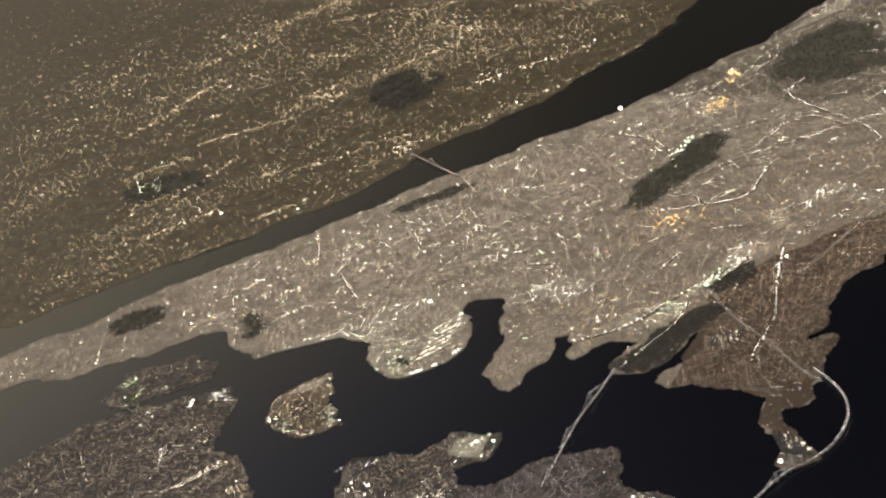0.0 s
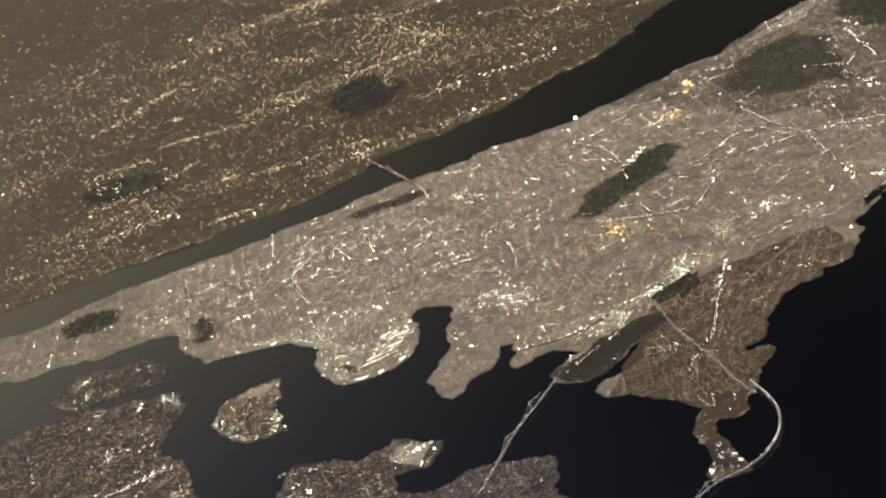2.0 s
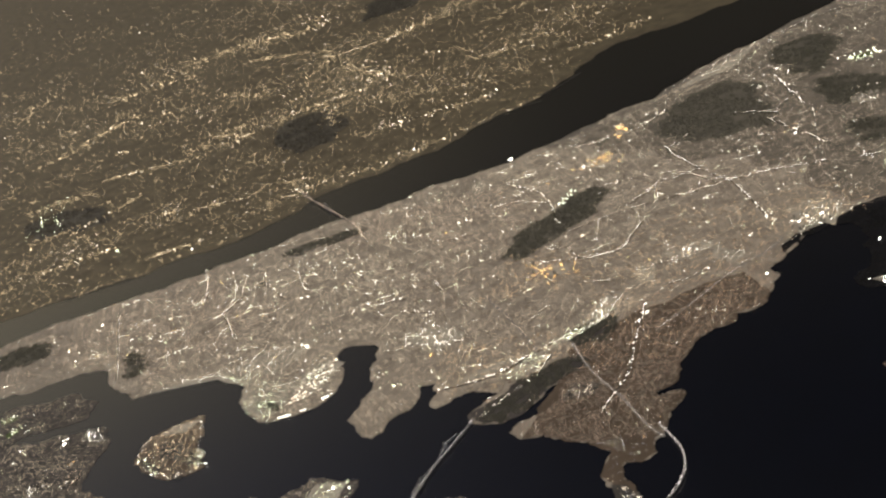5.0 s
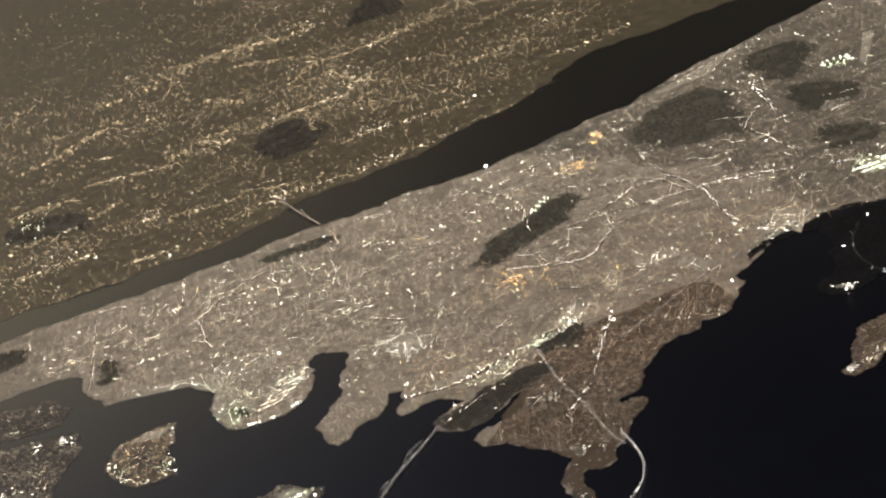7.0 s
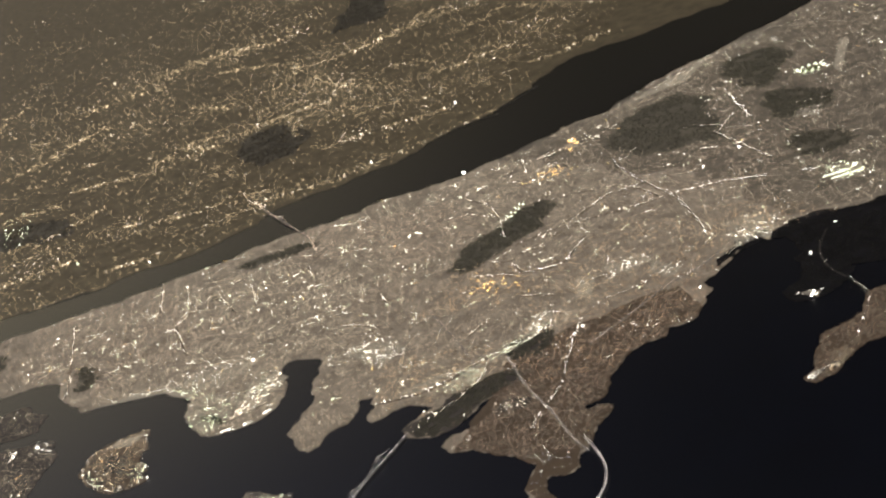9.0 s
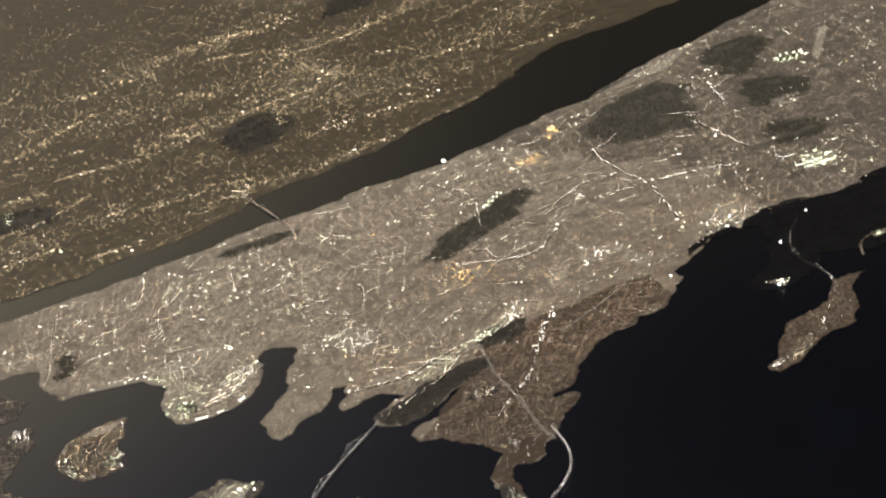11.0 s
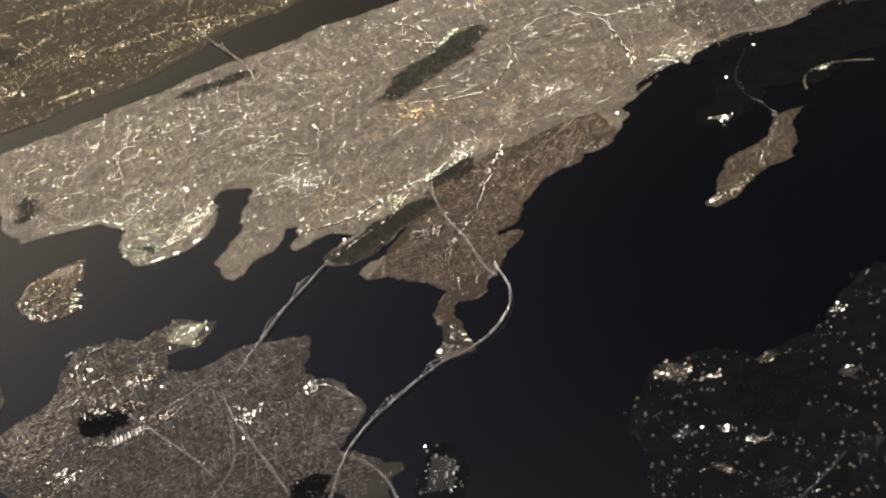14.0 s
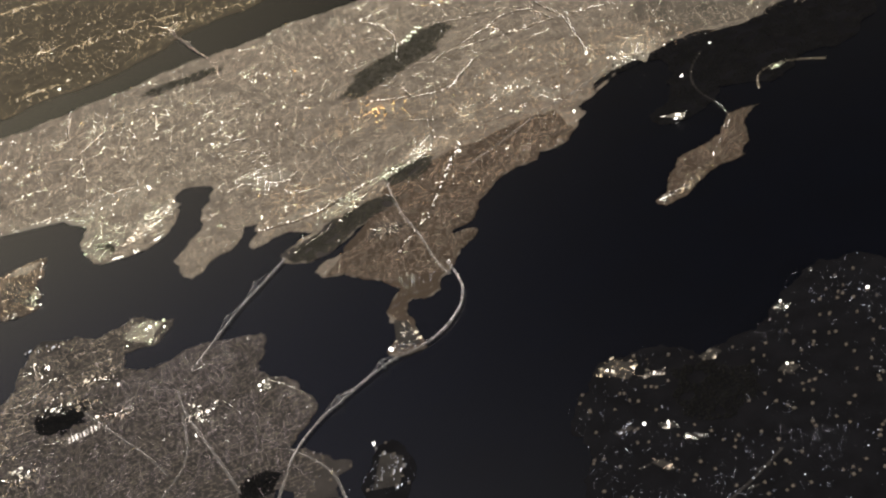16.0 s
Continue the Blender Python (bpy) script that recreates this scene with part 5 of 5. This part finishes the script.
compound("suburb_centre", [(-3634, 836), (-3985, 990), (-3817, 1024), (-3506, 870)], 40, 1.4, GOLD, 0, "distant town centre in golden light")
compound("suburb_centre", [(-3033, 1293), (-3080, 1400), (-2933, 1437), (-2794, 1318)], 40, 1.4, GOLD, 0, "distant town centre in golden light")
compound("suburb_centre", [(-2766, 1410), (-2945, 1560), (-2814, 1554), (-2666, 1423)], 30, 1.3, PALE, 0, "distant town centre with pale lamps")
compound("suburb_centre", [(-1559, 766), (-1633, 849), (-1567, 919), (-1515, 832)], 50, 0.9, PALE, 3, "ridge town with pale lamps")
compound("suburb_centre", [(-1800, 77), (-1917, 151), (-1833, 214), (-1720, 137)], 50, 0.9, PALE, 3, "distant works with pale lamps")
compound("suburb_centre", [(-2268, 689), (-2439, 796), (-2297, 793), (-2138, 672)], 30, 1.1, GOLD, 0, "distant town centre in golden light")
compound("suburb_centre", [(-2016, 623), (-2088, 712), (-2038, 736), (-1968, 679)], 26, 1.1, GOLD, 2, "distant town centre in golden light")
compound("sports_field", [(-1158, -281), (-1149, -254), (-1127, -259), (-1138, -284)], 30, 0.7, GREENISH, 0, "floodlit green sports field on the river island")
compound("sports_field", [(-1097, -298), (-1096, -271), (-1077, -273), (-1078, -300)], 30, 0.7, GREENISH, 0, "floodlit green sports field on the river island")
compound("terminal", [(-957, -262), (-962, -244), (-941, -242), (-927, -262)], 18, 0.62, WHITE, 2, "power station yard with white lamps")
compound("terminal", [(-924, -228), (-948, -205), (-913, -200), (-876, -226)], 36, 0.62, WHITE, 3, "power station yard with white lamps")
compound("terminal", [(-856, -365), (-876, -345), (-866, -311), (-834, -341)], 34, 0.55, WHITE, 4, "treatment works with white lamps")
compound("terminal", [(-812, -324), (-843, -294), (-830, -273), (-787, -298)], 50, 0.46, ROSE, 4, "lit blocks near the airfield")
compound("terminal", [(-757, -409), (-736, -356), (-741, -304), (-712, -314)], 100, 0.5, PALE, 8, "airport apron with pale lamps")
compound("terminal", [(-641, -354), (-658, -338), (-631, -326), (-613, -340)], 60, 0.6, GOLD, 2, "airport hangar apron in golden light")
compound("factory_yard", [(-477, -273), (-498, -250), (-455, -236), (-429, -253)], 30, 0.3, WHITE, 4, "waterside works with cool white lamps")
compound("factory_yard", [(-367, -249), (-377, -224), (-344, -183), (-322, -197)], 50, 0.28, PALE, 6, "industrial blocks with pale lamps")
compound("car_park", [(-328, -268), (-346, -251), (-308, -238), (-285, -250)], 70, 0.26, GOLD, 2, "wide car park in yellow light")
compound("shopping_centre", [(-263, -273), (-280, -253), (-250, -224), (-230, -239)], 70, 0.28, ROSE, 6, "shopping blocks with rosy lamps")
compound("factory_yard", [(-358, -386), (-415, -358), (-359, -346), (-305, -362)], 60, 0.3, GOLD, 5, "works with golden yard lamps")
compound("factory_yard", [(-274, -383), (-286, -363), (-251, -349), (-245, -367)], 30, 0.28, WHITE, 4, "yard with white lamps")
compound("factory_yard", [(-529, -245), (-536, -215), (-492, -192), (-483, -214)], 30, 0.26, COOL, 3, "waterside yard with cool lamps")
compound("factory_yard", [(-408, -156), (-428, -123), (-382, -94), (-354, -141)], 60, 0.3, GREENISH, 6, "waterside yard with greenish lamps")
compound("shopping_centre", [(-150, -202), (-175, -179), (-143, -155), (-124, -192)], 60, 0.3, WHITE, 7, "small shopping centre with white lamps")
compound("housing_estate", [(-111, -122), (-123, -108), (-107, -86), (-100, -111)], 30, 0.3, WHITE, 4, "waterside apartment blocks with white lamps")
compound("boatyard", [(73, 364), (71, 386), (81, 393), (88, 364)], 44, 0.4, WHITE, 3, "boatyards with bright lamps at the island's tip")
compound("boatyard", [(83, 390), (80, 435), (87, 438), (95, 394)], 40, 0.34, GOLD, 3, "boatyards with golden lamps")
compound("firing_range", [(-71, 530), (-57, 546), (-42, 547), (-35, 531)], 20, 0.4, WHITE, 3, "fenced range with white lamps on the dark point")
compound("bath_house", [(-11, 679), (-5, 700), (3, 695), (-2, 675)], 22, 0.5, GREENISH, 2, "floodlit bathing pavilion on the dark beach")
compound("factory_yard", [(-553, 1257), (-661, 1423), (-634, 1423), (-516, 1232)], 30, 0.7, PALE, 3, "hillside shops with pale lamps")
compound("factory_yard", [(-487, 1048), (-505, 1095), (-465, 1122), (-435, 1065)], 30, 0.62, PALE, 4, "shops with pale lamps")
compound("factory_yard", [(-994, 606), (-1027, 660), (-988, 643), (-955, 602)], 20, 0.62, PALE, 2, "hillside blocks with pale lamps")
compound("garrison", [(162, -159), (114, -110), (148, -101), (186, -136)], 40, 0.26, COOL, 8, "old garrison houses with cool lamps")
compound("maritime_college", [(-68, 49), (-47, 58), (17, 32), (-4, 6)], 46, 0.28, PALE, 5, "college buildings on the point with pale lamps")
compound("prison_compound", [(-752, -224), (-762, -211), (-693, -209), (-678, -225)], 34, 0.5, GREENISH, 4, "walled cell blocks with greenish white lamps")
compound("prison_compound", [(-656, -218), (-671, -202), (-647, -200), (-634, -211)], 16, 0.5, WHITE, 2, "walled cell blocks with white lamps")
compound("prison_compound", [(-665, -189), (-702, -162), (-668, -157), (-632, -175)], 40, 0.5, GREENISH, 5, "walled cell blocks with bright lamps")
compound("prison_compound", [(-793, -171), (-791, -138), (-765, -103), (-750, -138)], 50, 0.46, GOLD, 6, "long cell blocks with golden lamps")
compound("prison_compound", [(-727, -202), (-774, -170), (-728, -150), (-680, -189)], 50, 0.4, GOLD, 6, "brick cell blocks with golden lamps")
compound("factory_yard", [(-366, -303), (-369, -277), (-328, -248), (-325, -282)], 30, 0.26, WHITE, 4, "roadside shops with white lamps")
compound("factory_yard", [(-277, -419), (-314, -389), (-238, -347), (-205, -378)], 70, 0.28, GOLD, 6, "works with golden yard lamps")
compound("factory_yard", [(-363, 561), (-283, 546), (-272, 515), (-328, 516)], 26, 0.45, WHITE, 4, "roadside shops with white lamps")
compound("hill_town", [(-915, 1050), (-919, 1162), (-906, 1338), (-855, 1193)], 90, 0.6, PALE, 4, "hillside riverside town with pale lamps")

compound("market", [(-735, -62), (-700, -20), (-640, -30), (-655, -68)], 90, 0.5, GREENISH, 8, "waterside produce sheds lit greenish white")
compound("market", [(-705, 25), (-722, 72), (-685, 82), (-640, 30)], 80, 0.44, GREENISH, 8, "market sheds in greenish yellow light")
compound("factory_yard", [(-870, -30), (-800, 20), (-770, -15), (-830, -30)], 60, 0.46, GREENISH, 5, "shore works with greenish lamps")
compound("brick_school", [(380, 12), (388, 22), (412, 19), (406, 11)], 26, 0.24, ROSE, 3, "long brick building lit rosy at night")
compound("shops", [(352, 56), (362, 68), (372, 62), (364, 52)], 22, 0.24, WHITE, 2, "small lit shops among dark trees")
compound("shops", [(388, 54), (392, 66), (404, 64), (400, 54)], 22, 0.24, WHITE, 2, "small lit shops among dark trees")
compound("shops", [(334, 246), (338, 260), (350, 260), (346, 246)], 20, 0.24, WHITE, 2, "small lit shops by the shore")
compound("shops", [(318, 150), (322, 172), (336, 172), (334, 152)], 24, 0.24, PALE, 2, "waterside houses with pale lamps")
compound("sports_ring", [(402, 170), (402, 186), (420, 186), (420, 170)], 26, 0.22, PALE, 1, "ring of lamps round a small oval field")
compound("shops", [(322, 24), (326, 44), (336, 42), (332, 24)], 22, 0.22, COOL, 2, "waterside yard with cool lamps")

# the island's blocks and its ring of lamps
ring, _ = along([(x * 0.94 - 43, y * 0.94 - 10) for x, y in PRISON_ISLE + PRISON_ISLE[:1]], 3.4)
ring = ring[inside(ring, PRISON_ISLE)]
ring = ring[patchy(ring, 9, seed=21) > 0.5]
scatter("fence_lamps", ring + rng.normal(0, 2.5, ring.shape), 0.2 + 0.4 * rng.random(len(ring)) ** 2, GROUND + 1.2, WHITE, "ring of white lamps along the island fence", "fence lamps", shape="knob")
p = fill(PRISON_ISLE, 7.0)
p = p[rng.random(len(p)) < 0.8]
scatter("yard_lamps", p, 0.3 + 0.4 * rng.random(len(p)) ** 2, GROUND + 1.2, GOLD, "golden lamps between the island's blocks", "yard lamps", shape="knob")


# ---- single large things ----
def long_shed(x, y, heading, length, width, lamp, label):
    """A long market shed with a ridge roof and one lit side."""
    home = base_at("market_shed", x, y)
    tagged(home, label, "shed", "market sheds")
    a = math.radians(heading)
    bm = block(bmesh.new(), x, y, length, width, GROUND, GROUND + 0.9, a)
    part("walls", bm, BRICK, home)
    bm = block(bmesh.new(), x, y, length * 1.02, width * 1.08, GROUND + 0.9, GROUND + 1.3, a, 0.6)
    part("roof", bm, SHED, home)
    k = width / 2 + 0.55
    for n in range(int(length / 4)):
        d = (n + 0.5) * 4 - length / 2
        bm = block(bmesh.new(), x + math.cos(a) * d + math.sin(a) * k, y + math.sin(a) * d - math.cos(a) * k, 3.2, 0.55, GROUND + 0.5, GROUND + 0.9, a)
        part("bay_lamp", bm, lamp, home)
    return home


for k in range(7):
    long_shed(-700 + k * 8.5, 68 - k * 10.5, 80 - k * 1.5, 58 - 3 * (k % 3), 3.0, PALE, "long market shed with lit loading bays")
for x, y, h, n in ((-629, -42, 49, 20), (-612, -16, 55, 15), (-612, 16, 88, 12)):
    long_shed(x, y, h, n, 2.6, FLOOD_W, "quayside shed with a glaring white lit front")


for x, y, h, n in ((-238, 864, 58, 44), (-252, 872, 58, 30), (-262, 858, 58, 24)):
    long_shed(x, y, h, n, 2.8, FLOOD_G, "depot shed with a glaring greenish lit front")


def oval(a, b, z0, z1, x, y, turn, inner=0.0, n=40):
    """A flat oval plate, or a ring if inner is given."""
    bm = bmesh.new()
    c, s = math.cos(turn), math.sin(turn)

    def loop(k, z):
        out = []
        for i in range(n):
            u, v = a * k * math.cos(6.28319 * i / n), b * k * math.sin(6.28319 * i / n)
            out.append(bm.verts.new(((x + u * c - v * s) * S, (y + u * s + v * c) * S, z * S)))
        return out

    low, top = loop(1, z0), loop(1, z1)
    for i in range(n):
        bm.faces.new((low[i], low[(i + 1) % n], top[(i + 1) % n], top[i]))
    if inner:
        rim, foot = loop(inner, z1), loop(inner, z0)
        for i in range(n):
            j = (i + 1) % n
            bm.faces.new((top[i], top[j], rim[j], rim[i]))
            bm.faces.new((rim[i], rim[j], foot[j], foot[i]))
    else:
        bm.faces.new(top)
    bmesh.ops.recalc_face_normals(bm, faces=bm.faces)
    return bm


track = base_at("racetrack", -605, 1261)
tagged(track, "floodlit oval racetrack with a green infield", "racetrack")
part("course", oval(30, 17, GROUND, GROUND + 0.16, -605, 1261, 0.9, 0.7), SAND, track, "pale sand course")
part("infield", oval(20.5, 11.5, GROUND, GROUND + 0.14, -605, 1261, 0.9), GRASS, track, "green infield")
stand = part("grandstand", block(bmesh.new(), -590, 1243, 30, 5, GROUND, GROUND + 2.2, 0.9, 0.8), CONCRETE, track)
part("lit_front", block(bmesh.new(), -592.5, 1245.5, 28, 0.8, GROUND + 0.8, GROUND + 1.9, 0.9), GREENISH, stand, "lit front of the stand")
for i in range(12):
    u, v = 25 * math.cos(i * 0.5236), 14 * math.sin(i * 0.5236)
    place(green_mast, -605 + u * math.cos(0.9) - v * math.sin(0.9), 1261 + u * math.sin(0.9) + v * math.cos(0.9), 2.6)
for i in range(4):
    for j in range(2):
        place(green_mast, -762 + i * 6 + j * 7, 650 - i * 15 + j * 2, 2.3)

arena = base_at("stadium", -1105, 208)
tagged(arena, "round stadium bowl lit in warm yellow", "stadium")
part("bowl", oval(11, 9.5, GROUND, GROUND + 3.2, -1105, 208, 0.4, 0.62), CONCRETE, arena)
part("pitch", oval(6.8, 5.8, GROUND, GROUND + 0.2, -1105, 208, 0.4), GRASS, arena)
part("rim_lights", oval(9.5, 8.2, GROUND + 3.2, GROUND + 3.7, -1105, 208, 0.4, 0.93), GOLD, arena, "ring of warm lamps on the rim")

beach = smooth([(11, 631), (-14, 657), (-17, 684), (3, 708), (50, 722)])
tagged(part("beach", strip(beach, 2.4, -0.2, GROUND + 0.18), SAND), "pale crescent beach beside dark parkland", "beach", kind="structure")
p, _ = along(beach, 7.0)
scatter("promenade_lamps", p, 0.22, GROUND + 0.9, PALE, "sparse lamps along the beach promenade", "promenade lamps")

depot = base_at("bus_depot", -262, -284)
tagged(depot, "bus depot with a comb of lit sheds", "depot")
for k in range(9):
    x, y, a = -268 + 1.6 * k, -301 + 4.4 * k, math.radians(158)
    shed = part("shed", block(bmesh.new(), x, y, 14, 1.5, GROUND, GROUND + 0.8, a), SHED, depot)
    part("lit_side", block(bmesh.new(), x + 0.45, y + 1.2, 13, 0.45, GROUND + 0.4, GROUND + 0.75, a), DECKGLOW, shed, "lit row of bus bays")
